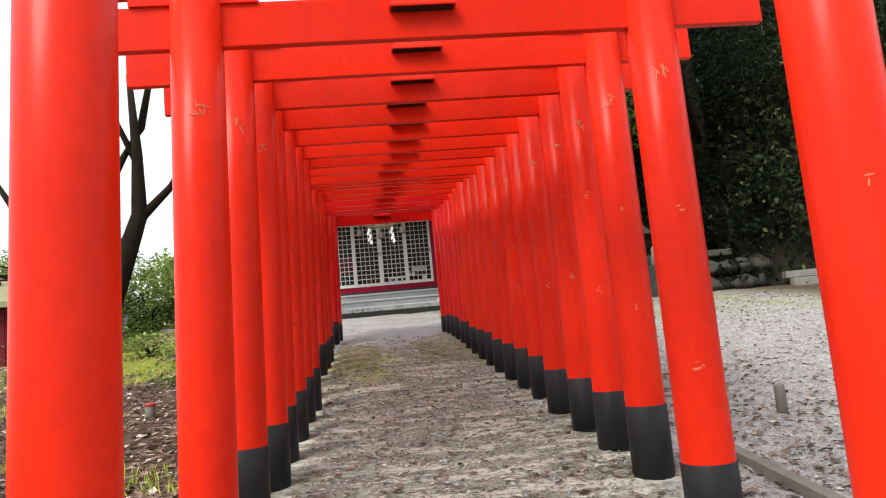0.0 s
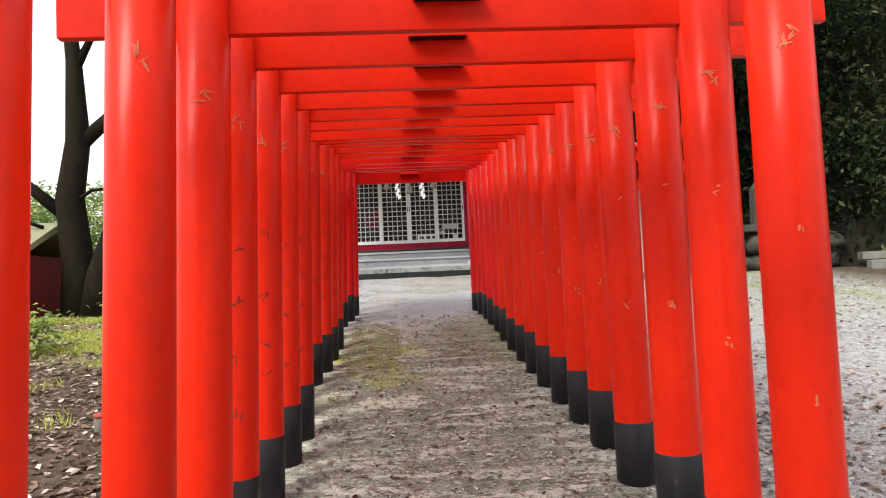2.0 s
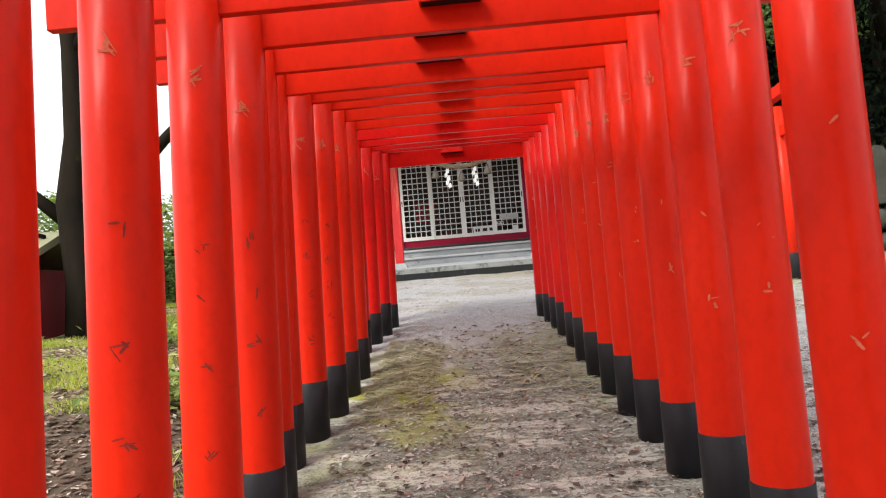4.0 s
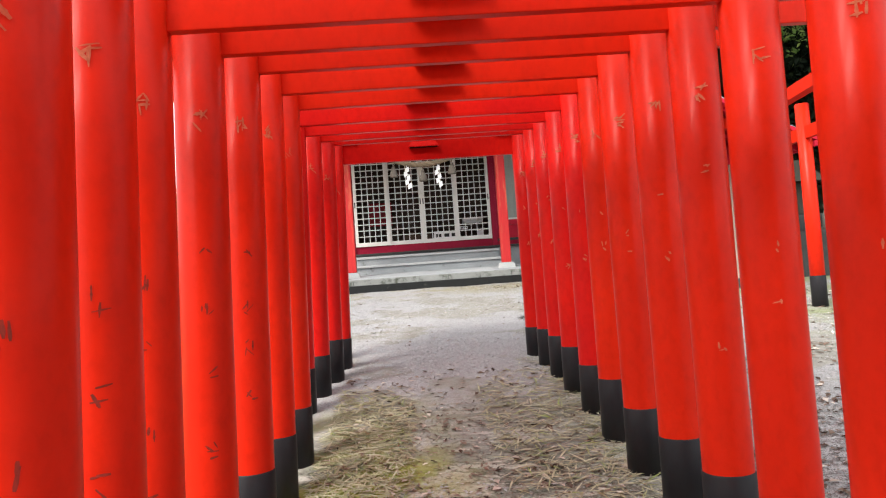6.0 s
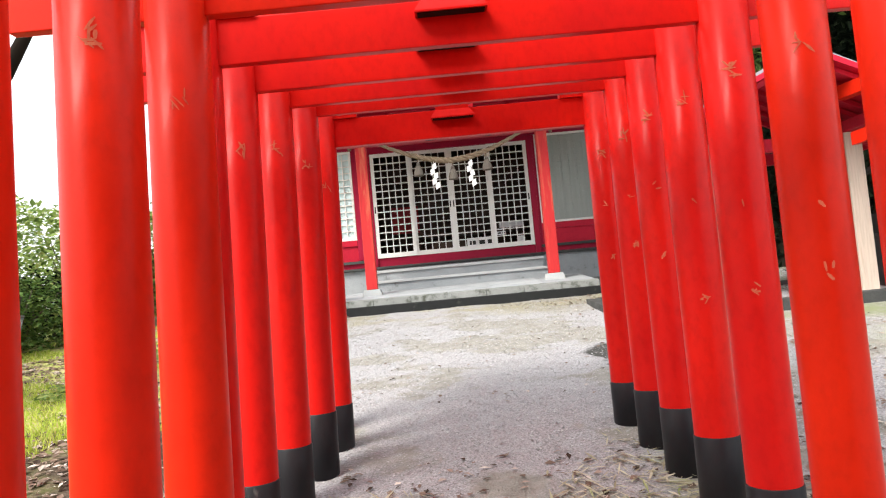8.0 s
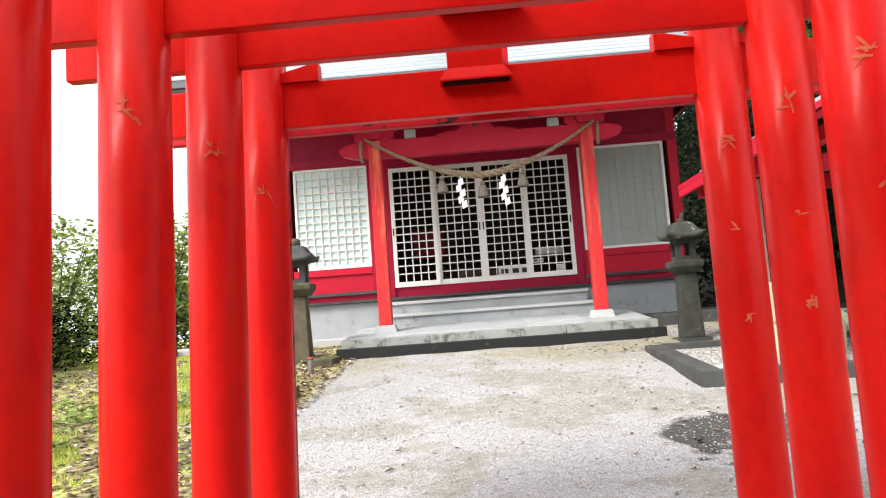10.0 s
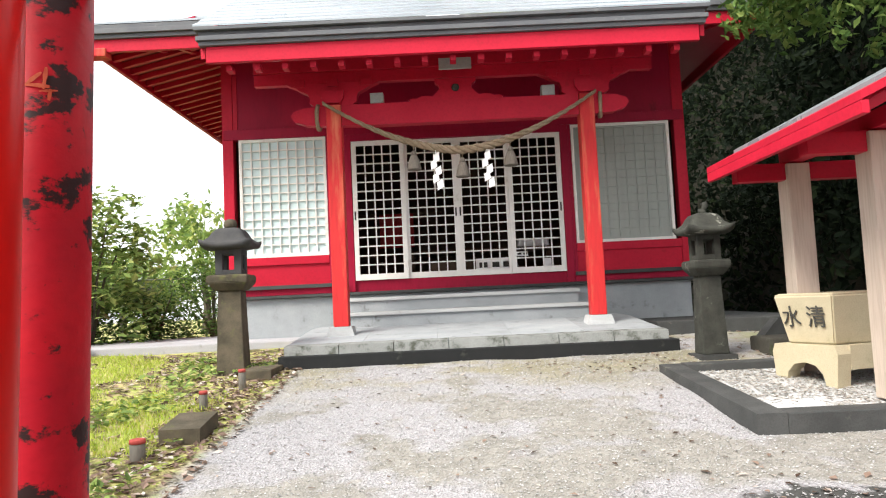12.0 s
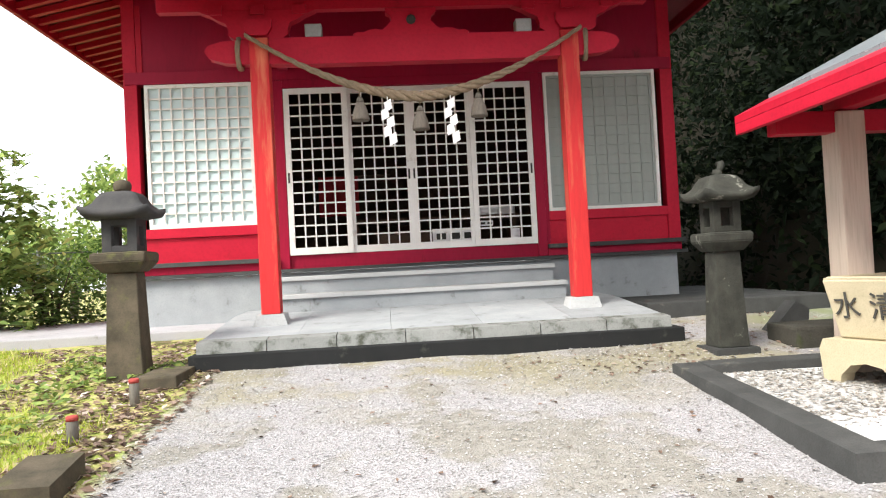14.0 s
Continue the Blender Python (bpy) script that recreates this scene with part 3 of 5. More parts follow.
# Lining added over the crimson walls to make the hall look dark inside.
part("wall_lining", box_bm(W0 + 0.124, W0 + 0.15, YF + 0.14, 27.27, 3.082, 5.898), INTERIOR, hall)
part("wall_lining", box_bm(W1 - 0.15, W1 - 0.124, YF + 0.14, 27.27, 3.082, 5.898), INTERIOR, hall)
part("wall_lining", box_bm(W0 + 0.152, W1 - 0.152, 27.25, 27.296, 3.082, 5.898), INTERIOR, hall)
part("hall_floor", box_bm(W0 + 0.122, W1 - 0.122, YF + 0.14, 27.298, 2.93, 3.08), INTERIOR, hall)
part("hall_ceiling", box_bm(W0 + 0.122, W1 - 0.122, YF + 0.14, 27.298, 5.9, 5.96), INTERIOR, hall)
part("upper_panel_frame", box_bm(W0 + 0.165, W0 + 0.23, YF - 0.02, YF - 0.001, 5.46, 6.3), SCARLET, hall)


def lattice(parent, x0, x1, z0, z1, y, cols, rows, stile, bar, deep, mat, name):
    """A framed lattice: four frame members, then every bar on its own."""
    part("stile", box_bm(x0, x0 + stile, y - deep, y, z0, z1, 0.003), mat, parent)
    part("stile", box_bm(x1 - stile, x1, y - deep, y, z0, z1, 0.003), mat, parent)
    part("rail", box_bm(x0 + stile, x1 - stile, y - deep, y, z0, z0 + stile * 1.25), mat, parent)
    part("rail", box_bm(x0 + stile, x1 - stile, y - deep, y, z1 - stile, z1), mat, parent)
    a0, a1, b0, b1 = x0 + stile, x1 - stile, z0 + stile * 1.25, z1 - stile
    up = mesh_of(name, box_bm(-bar / 2, bar / 2, y - deep * 0.8, y - deep * 0.3, b0, b1), mat)
    across = mesh_of(name, box_bm(a0, a1, y - deep * 0.7, y - deep * 0.2, -bar / 2, bar / 2), mat)
    for i in range(1, cols):
        o = new(name, up)
        o.parent = parent
        o.matrix_parent_inverse = parent.matrix_world.inverted()
        o.location = (a0 + (a1 - a0) * i / cols, 0, 0)
    for i in range(1, rows):
        o = new(name, across)
        o.parent = parent
        o.matrix_parent_inverse = parent.matrix_world.inverted()
        o.location = (0, 0, b0 + (b1 - b0) * i / rows)


# sliding doors
dw = 3.15 / 4
for i in range(4):
    x0 = -1.12 + i * dw
    yd = YF + (0.0 if i in (0, 3) else 0.045)
    d = thing("sliding_door", "white-painted lattice sliding door, closed, dark hall behind", "door", "lattice doors of the shrine", at=(x0 + dw / 2, yd, 3.1))
    lattice(d, x0 - (0.0 if i in (0, 2) else 0.02), x0 + dw + (0.0 if i == 3 else 0.006), 3.095, 5.195, yd, 5, 14, 0.07, 0.018, 0.04, WHITE, "lattice_bar")
    hx = x0 + 0.03 if i in (0, 2) else x0 + dw - 0.035
    part("finger_pull", box_bm(hx - 0.012, hx + 0.012, yd - 0.046, yd - 0.038, 4.0, 4.13, 0.003), INK, d, "dark recessed finger pull")

# side windows
for n, x0, x1, back, lab in ((1, -2.82, -1.505, PAPER, "white lattice window with pale blue-green panel behind"), (2, 2.205, 3.69, SCREEN, "white framed window with a dull grey lattice screen")):
    w = thing("window_%d" % n, lab, "window", at=((x0 + x1) / 2, YF, 3.5), kind="structure")
    part("pane", box_bm(x0 + 0.03, x1 - 0.03, YF + 0.02, YF + 0.04, 3.52, 5.28), back, w)
    if n == 1:
        lattice(w, x0, x1, 3.502, 5.3, YF + 0.018, 9, 13, 0.045, 0.02, 0.04, WHITE, "lattice_bar")
    else:
        lattice(w, x0 + 0.041, x1 - 0.041, 3.543, 5.259, YF + 0.018, 9, 13, 0.03, 0.012, 0.025, SCREEN, "lattice_bar")
        for xa, xb, za, zb in ((x0, x0 + 0.04, 3.502, 5.3), (x1 - 0.04, x1, 3.502, 5.3), (x0 + 0.04, x1 - 0.04, 3.502, 3.542), (x0 + 0.04, x1 - 0.04, 5.26, 5.3)):
            part("frame", box_bm(xa, xb, YF - 0.028, YF + 0.018, za, zb), WHITE, w)
        for k in range(1, 9):
            xx = x0 + 0.05 + (x1 - x0 - 0.1) * k / 9
            part("screen_rib", box_bm(xx - 0.006, xx + 0.006, YF + 0.012, YF + 0.019, 3.56, 5.25), SCREEN, w)

# things inside the hall, seen through the lattice
tbl = thing("offering_table", "low dark wooden offering table inside the hall", "table", at=(0.8, 23.4, 3.08))
part("tabletop", box_bm(-0.4, 2.0, 23.0, 23.6, 3.5, 3.56, 0.005), INTERIOR, tbl)
for x in (-0.35, 1.89):
    for y in (23.04, 23.5):
        part("leg", box_bm(x, x + 0.06, y, y + 0.06, 3.08, 3.5), INTERIOR, tbl)
bx = thing("offering_box", "slatted offering box behind the lattice doors", "offering box", at=(0.45, 22.7, 3.08))
part("box_body", box_bm(0.0, 0.95, 22.5, 22.85, 3.08, 3.32, 0.006), INTERIOR, bx)
for k in range(7):
    part("slat", box_bm(0.04 + k * 0.13, 0.1 + k * 0.13, 22.5, 22.85, 3.321, 3.34), INTERIOR, bx)
for k, (x, z, w, h) in enumerate(((1.0, 3.15, 0.62, 0.2), (1.34, 3.36, 0.3, 0.07), (1.78, 3.15, 0.12, 0.16))):
    sg = thing("paper_sign", "white paper sign leaning behind the lattice doors", "sign", "paper signs in the hall", at=(x, 22.24, z))
    part("sheet", box_bm(x - w / 2, x + w / 2, 22.235, 22.245, z, z + h, 0.001), SHIDE, sg)
    for j in range(3):
        if w > 0.25:
            part("writing", box_bm(x - w / 2 + 0.05 + j * w / 3.4, x - w / 2 + 0.05 + j * w / 3.4 + w / 5, 22.2325, 22.2345, z + h * 0.3, z + h * 0.7), INK, sg, "unreadable dark writing")
    if k != 1:
        solid("sign_stand", box_bm(x - w / 2, x + w / 2, 22.25, 22.36, 3.08, 3.18, 0.004), INTERIOR, "low wooden stand behind a paper sign", "stand")
solid("hung_cloth", box_bm(-0.9, -0.3, 23.9, 23.93, 3.7, 4.3, 0.004), CLOTH, "dull red cloth hanging inside the hall", "cloth")
solid("folded_cloth", box_bm(1.45, 1.95, 23.1, 23.4, 3.561, 3.7, 0.02), SHIDE, "white folded cloth on the offering table", "cloth")
pole = solid("cloth_rail", tube([(-1.5, 23.915, 4.3), (0.2, 23.915, 4.3)], 0.015), INTERIOR, "thin wooden rail that carries a cloth", "rail")

# porch floor and steps
porch = thing("porch_platform", "low grey stone porch platform with a dark kerb", "platform", at=(CX, 20.2, 2.1), kind="structure")
part("kerb", box_bm(-1.68, 2.76, 19.3, 21.9, 1.85, 2.2, 0.012), BLACK_STONE, porch)
for k in range(5):
    x0 = -1.62 + k * 4.27 / 5
    part("paving_slab", prism([(19.56, 2.202), (21.8, 2.202), (21.8, 2.44), (21.0, 2.43), (19.56, 2.315)], x0 + 0.0015, x0 + 4.27 / 5 - 0.0015, "x"), CONCRETE, porch)
for k in range(7):
    x0 = -1.63 + k * 4.3 / 7
    part("edge_stone", prism([(19.37, 2.202), (19.557, 2.202), (19.557, 2.316), (19.385, 2.3)], x0 + 0.004, x0 + 4.3 / 7 - 0.004, "x"), EDGE_STONE, porch)
steps = thing("hall_steps", "two grey concrete steps up to the lattice doors", "steps", at=(CX, 21.5, 2.4), kind="structure")
# Treads use paler concrete than risers, so their tops look more strongly lit.
part("riser", box_bm(-1.2, 2.14, 21.145, 21.94, 2.42, 2.578), CONCRETE, steps)
part("tread", box_bm(-1.22, 2.16, 21.11, 21.94, 2.58, 2.63, 0.008), PALE_CONCRETE, steps)
part("riser", box_bm(-1.18, 2.07, 21.445, 21.935, 2.632, 2.778), CONCRETE, steps)
part("tread", box_bm(-1.2, 2.09, 21.41, 21.935, 2.78, 2.83, 0.008), PALE_CONCRETE, steps)

# porch posts, beam and brackets
PY = 20.3
for x in (-1.1, 2.09):
    c = thing("porch_post", "square porch post in red paint with orange patches", "post", "porch posts", at=(x, PY, 2.37))
    part("foot_stone", prism([(x - 0.17, 2.36), (x + 0.17, 2.36), (x + 0.135, 2.475), (x - 0.135, 2.475)], PY - 0.15, PY + 0.15), PALE_CONCRETE, c, "pale stone foot")
    part("shaft", box_bm(x - 0.095, x + 0.095, PY - 0.095, PY + 0.095, 2.476, 5.26, 0.012), ORANGE_PATCHED, c)
pb = thing("porch_beam", "red porch beam with rounded carved ends", "beam", at=(CX, PY, 5.0))
part("beam", prism([(-1.0, 5.0), (-0.6, 4.985), (1.6, 4.985), (1.99, 5.0), (1.99, 5.26), (-1.0, 5.26)], PY - 0.075, PY + 0.075), SCARLET, pb)
for s, x in ((-1, -1.197), (1, 2.187)):
    pts = [(x, 5.0), (x + s * 0.25, 5.02), (x + s * 0.4, 5.07), (x + s * 0.45, 5.14), (x + s * 0.41, 5.2), (x + s * 0.28, 5.24), (x, 5.26)]
    part("carved_end", prism(pts, PY - 0.06, PY + 0.06), SCARLET, pb)
for x in (-1.1, 2.09):
    b = thing("bracket_set", "red stepped bracket set on a porch post", "bracket", "porch brackets", at=(x, PY, 5.4))
    for sd in (-1, 1):
        arm = [(x, 5.262), (x + sd * 0.24, 5.262), (x + sd * 0.3, 5.3), (x + sd * 0.295, 5.35), (x + sd * 0.32, 5.42), (x + sd * 0.4, 5.455), (x + sd * 0.47, 5.5), (x + sd * 0.58, 5.545), (x + sd * 0.58, 5.549), (x, 5.549)]
        part("curved_arm", prism(arm, PY - 0.06 - 0.002 * sd, PY + 0.06), SCARLET, b)
    part("bearing_block", prism([(x - 0.09, 5.28), (x + 0.09, 5.28), (x + 0.14, 5.36), (x + 0.14, 5.44), (x - 0.14, 5.44), (x - 0.14, 5.36)], PY - 0.12, PY - 0.063), SCARLET, b)
    for dx in (-0.42, 0, 0.42):
        part("small_block", box_bm(x + dx - 0.07, x + dx + 0.07, PY - 0.09, PY - 0.064, 5.5, 5.6, 0.01), SCARLET, b)
    part("tie_arm", box_bm(x - 0.06, x + 0.06, PY + 0.13, YF - 0.05, 5.42, 5.58, 0.01), CRIMSON, b)
kae = thing("frog_leg_strut", "red carved frog-leg strut between beams", "strut", at=(CX, PY, 5.26))
half = [(0.58, 5.262), (0.6, 5.285), (0.55, 5.31), (0.49, 5.3), (0.44, 5.325), (0.37, 5.335), (0.3, 5.32), (0.25, 5.36), (0.2, 5.42), (0.215, 5.47), (0.26, 5.5), (0.26, 5.545)]
part("strut_body", prism([(CX + a, z) for a, z in half] + [(CX - a, z) for a, z in reversed(half)], PY - 0.05, PY + 0.05), SCARLET, kae)
ub = thing("upper_porch_beam", "long red beam across the porch brackets", "beam", at=(CX, PY, 5.55))
part("beam", box_bm(-2.1, 2.95, PY - 0.055, PY + 0.055, 5.551, 5.698, 0.006), SCARLET, ub)
part("boss", lathe([(0.05, 0), (0.05, 0.02), (0.03, 0.03)], 8), INK, kae).matrix_local = Matrix.Translation((0, PY - 0.05 - PY, 0.16)) @ pose(0, 0, 0, 90)
for x in (-0.55, 1.62):
    l = thing("porch_lamp", "small grey box lamp on the porch beam", "lamp", "porch lamps", at=(x, PY - 0.02, 5.26))
    part("casing", box_bm(x - 0.085, x + 0.085, PY - 0.07, PY + 0.07, 5.263, 5.4, 0.015), LAMP_GREY, l)
pl = thing("name_plaque", "small pale wooden plaque under the porch eave", "plaque", at=(CX, 19.95, 5.62))
part("board", box_bm(CX - 0.2, CX + 0.2, 19.93, 19.96, 5.56, 5.7, 0.004), LAMP_GREY, pl)

# porch roof
pr = thing("porch_roof", "grey metal porch roof with dark layered edge and red fascia", "roof", at=(CX, 20.5, 5.8))
PX0, PX1 = -2.45, 3.28
part("eave_beam", box_bm(-2.1, 2.95, PY - 0.09, PY + 0.09, 5.7, 5.86, 0.008), SCARLET, pr)
part("fascia", box_bm(PX0 + 0.07, PX1 - 0.07, 19.26, 19.33, 5.54, 5.725, 0.006), SCARLET, pr)
for k, (o, z0, z1) in enumerate(((0.0, 5.728, 5.775), (0.035, 5.777, 5.83), (0.0, 5.832, 5.885), (0.06, 5.887, 5.925))):
    part("edge_board", box_bm(PX0 - o * 0.6, PX1 + o * 0.6, 19.22 - o, 19.36, z0, z1, 0.006), ROOF_EDGE, pr)
SLOPE = 0.6
n = 19
for k in range(n):
    y0 = 19.16 + k * 0.21
    z0 = 5.93 + (y0 - 19.16) * SLOPE
    part("roof_course", prism([(y0, z0), (y0 + 0.24, z0 + 0.24 * SLOPE - 0.006), (y0 + 0.24, z0 + 0.24 * SLOPE + 0.006), (y0, z0 + 0.022)], PX0 - 0.04, PX1 + 0.04, "x"), ROOF, pr)
part("soffit_board", prism([(19.34, 5.735), (22.0, 6.95), (22.0, 6.99), (19.34, 5.775)], PX0 + 0.05, PX1 - 0.05, "x"), CRIMSON, pr)
for k in range(22):
    x = PX0 + 0.2 + k * (PX1 - PX0 - 0.4) / 21
    part("rafter", prism([(19.334, 5.62), (19.334, 5.69), (21.9, 6.68), (21.9, 6.6)], x - 0.03, x + 0.03, "x"), SCARLET, pr)
for k in range(17):
    x = PX0 + 0.3 + k * (PX1 - PX0 - 0.6) / 16
    part("rafter_end", box_bm(x - 0.035, x + 0.035, 19.36, 19.5, 5.47, 5.535, 0.006), SCARLET, pr)
for x, s in ((PX0, 1), (PX1, -1)):
    part("side_board", prism([(19.3, 5.6), (19.3, 5.9), (22.4, 7.7), (22.4, 7.2)], x, x + s * 0.05, "x"), SCARLET, pr)

# main roof: a hipped skirt with a gable above
mr = thing("main_roof", "grey metal hip-and-gable roof with red rafters underneath", "roof", at=(CX, 24.5, 6.650))
EX0, EX1, EY0, EY1, EZ = -4.5, 4.75, 20.75, 28.8, 6.670
GX0, GX1, GY0, GY1, GZ = -2.5, 3.4, 23.0, 27.0, 7.800
steps_n = 11
for k in range(steps_n):
    a, b2 = k / steps_n, (k + 1.12) / steps_n
    def ring_at(q):
        return (EX0 + (GX0 - EX0) * q, EX1 + (GX1 - EX1) * q, EY0 + (GY0 - EY0) * q, EY1 + (GY1 - EY1) * q, EZ + (GZ - EZ) * (0.75 * q + 0.25 * q * q))
    bm = bmesh.new()
    lowr, highr = ring_at(a), ring_at(min(b2, 1.0))
    rings = []
    for (x0, x1, y0, y1, z), dz in ((lowr, 0.0), (lowr, 0.028), (highr, 0.008), (highr, -0.01)):
        rings.append([bm.verts.new(p) for p in ((x0, y0, z + dz), (x1, y0, z + dz), (x1, y1, z + dz), (x0, y1, z + dz))])
    rings.append(rings[0])
    for p, q in zip(rings, rings[1:]):
        for i in range(4):
            bm.faces.new((p[i], p[(i + 1) % 4], q[(i + 1) % 4], q[i]))
    bmesh.ops.recalc_face_normals(bm, faces=bm.faces)
    part("roof_course", bm, ROOF, mr)
for o, z0, z1 in ((0.0, 6.470, 6.525), (0.04, 6.527, 6.595), (0.0, 6.597, 6.660)):
    part("edge_board", box_bm(EX0 - o, PX0 - 0.05, EY0 - o, EY0 + 0.14, z0, z1, 0.006), ROOF_EDGE, mr)
    part("edge_board", box_bm(PX1 + 0.05, EX1 + o, EY0 - o, EY0 + 0.14, z0, z1, 0.006), ROOF_EDGE, mr)
    part("edge_board", box_bm(EX0 - o, EX0 + 0.14, EY0 + 0.142, EY1, z0, z1, 0.006), ROOF_EDGE, mr)
    part("edge_board", box_bm(EX1 - 0.14, EX1 + o, EY0 + 0.142, EY1, z0, z1, 0.006), ROOF_EDGE, mr)
part("fascia", box_bm(EX0 + 0.08, PX0 - 0.06, EY0 + 0.04, EY0 + 0.1, 6.300, 6.468, 0.006), SCARLET, mr)
part("fascia", box_bm(PX1 + 0.06, EX1 - 0.08, EY0 + 0.04, EY0 + 0.1, 6.300, 6.468, 0.006), SCARLET, mr)
part("fascia", box_bm(EX0 + 0.06, EX0 + 0.12, EY0 + 0.11, EY1 - 0.1, 6.300, 6.468, 0.006), SCARLET, mr)
part("fascia", box_bm(EX1 - 0.12, EX1 - 0.06, EY0 + 0.11, EY1 - 0.1, 6.300, 6.468, 0.006), SCARLET, mr)
part("hip_beam_end", box_bm(EX0 - 0.02, EX0 + 0.28, EY0 + 0.0, EY0 + 0.2, 6.230, 6.350, 0.02), ORANGE_PATCHED, mr)
part("soffit", prism([(EX0 + 0.1, 6.450), (W0 + 0.02, 6.750), (W0 + 0.02, 6.780), (EX0 + 0.1, 6.480)], EY0 + 0.12, EY1 - 0.1), CRIMSON, mr)
part("soffit", prism([(EX1 - 0.1, 6.450), (W1 - 0.02, 6.750), (W1 - 0.02, 6.780), (EX1 - 0.1, 6.480)], EY0 + 0.12, EY1 - 0.1), CRIMSON, mr)
part("soffit", prism([(EY0 + 0.12, 6.485), (YF + 0.1, 6.780), (YF + 0.1, 6.810), (EY0 + 0.12, 6.515)], EX0 + 0.1, EX1 - 0.1, "x"), CRIMSON, mr)
for k in range(26):
    y = EY0 + 0.3 + k * 0.29
    part("rafter", prism([(EX0 + 0.125, 6.350), (W0, 6.650), (W0, 6.730), (EX0 + 0.125, 6.430)], y - 0.035, y + 0.035), SCARLET, mr)
for k in range(5):
    x = EX0 + 0.45 + k * 0.32
    part("rafter", prism([(EY0 + 0.105, 6.370), (YF, 6.650), (YF, 6.730), (EY0 + 0.105, 6.450)], x - 0.035, x + 0.035, "x"), SCARLET, mr)
    x = EX1 - 0.45 - k * 0.32
    part("rafter", prism([(EY0 + 0.105, 6.370), (YF, 6.650), (YF, 6.730), (EY0 + 0.105, 6.450)], x - 0.035, x + 0.035, "x"), SCARLET, mr)
AZ = 9.35
part("gable_wall", prism([(GX0 + 0.5, GZ - 0.02), (GX1 - 0.5, GZ - 0.02), (CX, AZ - 0.35)], 23.35, 23.45), CRIMSON, mr)
for k in range(9):
    x = CX - 1.2 + k * 0.3
    h = AZ - 0.4 - abs(x - CX) * 0.55
    if h > GZ + 0.1:
        part("gable_lattice_bar", box_bm(x - 0.03, x + 0.03, 23.31, 23.345, GZ + 0.03, h), GOLD, mr)
for k in range(4):
    z = GZ + 0.2 + k * 0.22
    w = (AZ - 0.45 - z) / 0.55
    part("gable_lattice_bar", box_bm(CX - w, CX + w, 23.28, 23.308, z, z + 0.05), GOLD, mr)
for s in (-1, 1):
    e = CX + s * 3.25
    part("barge_board", prism([(e, GZ - 0.12), (CX, AZ - 0.1), (CX, AZ + 0.12), (e, GZ + 0.08)], 22.75, 22.82), ORANGE_PATCHED, mr)
    part("gable_roof", prism([(e + s * 0.05, GZ + 0.09), (CX, AZ + 0.13), (CX, AZ + 0.22), (e + s * 0.05, GZ + 0.17)], 22.6, 27.4), ROOF, mr)
part("ridge", box_bm(CX - 0.14, CX + 0.14, 22.55, 27.4, AZ + 0.1, AZ + 0.36, 0.03), ROOF_EDGE, mr)

# ---- sacred rope ----
rope = thing("sacred_rope", "twisted straw rope hung between the porch posts", "rope", at=(CX, 20.15, 4.6))
ends = (-1.22, 2.2)
def sag(q):
    x = ends[0] + (ends[1] - ends[0]) * q
    return x, 20.14 - 0.03 * math.sin(math.pi * q), 5.27 - 0.68 * (1 - abs(2 * q - 1) ** 1.7) - 0.0 * q
for s in range(3):
    pts, rad = [], []
    for i in range(141):
        q = i / 140
        x, y, z = sag(q)
        thick = 0.016 + 0.022 * math.sin(math.pi * q) ** 2
        a = q * 60 + s * 2.094
        pts.append((x, y + thick * 0.75 * math.cos(a), z + thick * 0.75 * math.sin(a)))
        rad.append(thick * 0.8)
    part("strand", tube(pts, rad, 8), ROPE, rope)
for x in (-1.3, 2.27):
    pts = [(x + 0.012 * math.sin(i * 0.5), 20.3 + 0.1 * math.cos(i * 0.42), 5.13 + 0.16 * math.sin(i * 0.42)) for i in range(31)]
    part("end_loop", tube(pts, 0.022, 8), ROPE, rope)
for q, in ((0.325,), (0.5,), (0.675,)):
    x, y, z = sag(q)
    t = thing("straw_tassel", "grey-brown straw tassel hanging from the sacred rope", "tassel", "tassels of the rope", at=(x, y, z - 0.05))
    part("cord", tube([(x, y, z - 0.0), (x, y, z - 0.09)], 0.008, 6), ROPE, t)
    part("bound_head", lathe([(0.02, z - 0.1), (0.035, z - 0.13), (0.04, z - 0.16)][::-1], 14, x, y), TASSEL, t)
    part("skirt", lathe([(0.085, z - 0.34), (0.088, z - 0.325), (0.075, z - 0.25), (0.042, z - 0.16)], 18, x, y), TASSEL, t)
for q in (0.405, 0.59):
    x, y, z = sag(q)
    s = thing("paper_streamer", "white zigzag paper streamer hanging from the rope", "streamer", "streamers of the rope", at=(x, y - 0.03, z))
    for k in range(5):
        ox = (0.0, -0.035, 0.02, -0.015, 0.035)[k]
        bm = prism([(x + ox - 0.035, z - 0.1 - k * 0.085), (x + ox + 0.035, z - 0.06 - k * 0.085), (x + ox + 0.045, z - 0.16 - k * 0.085), (x + ox - 0.03, z - 0.2 - k * 0.085)], y - 0.035 - 0.003 * k, y - 0.0335 - 0.003 * k)
        part("fold", bm, SHIDE, s)
    part("thread", tube([(x, y - 0.02, z - 0.02), (x, y - 0.034, z - 0.1)], 0.005, 6), SHIDE, s)


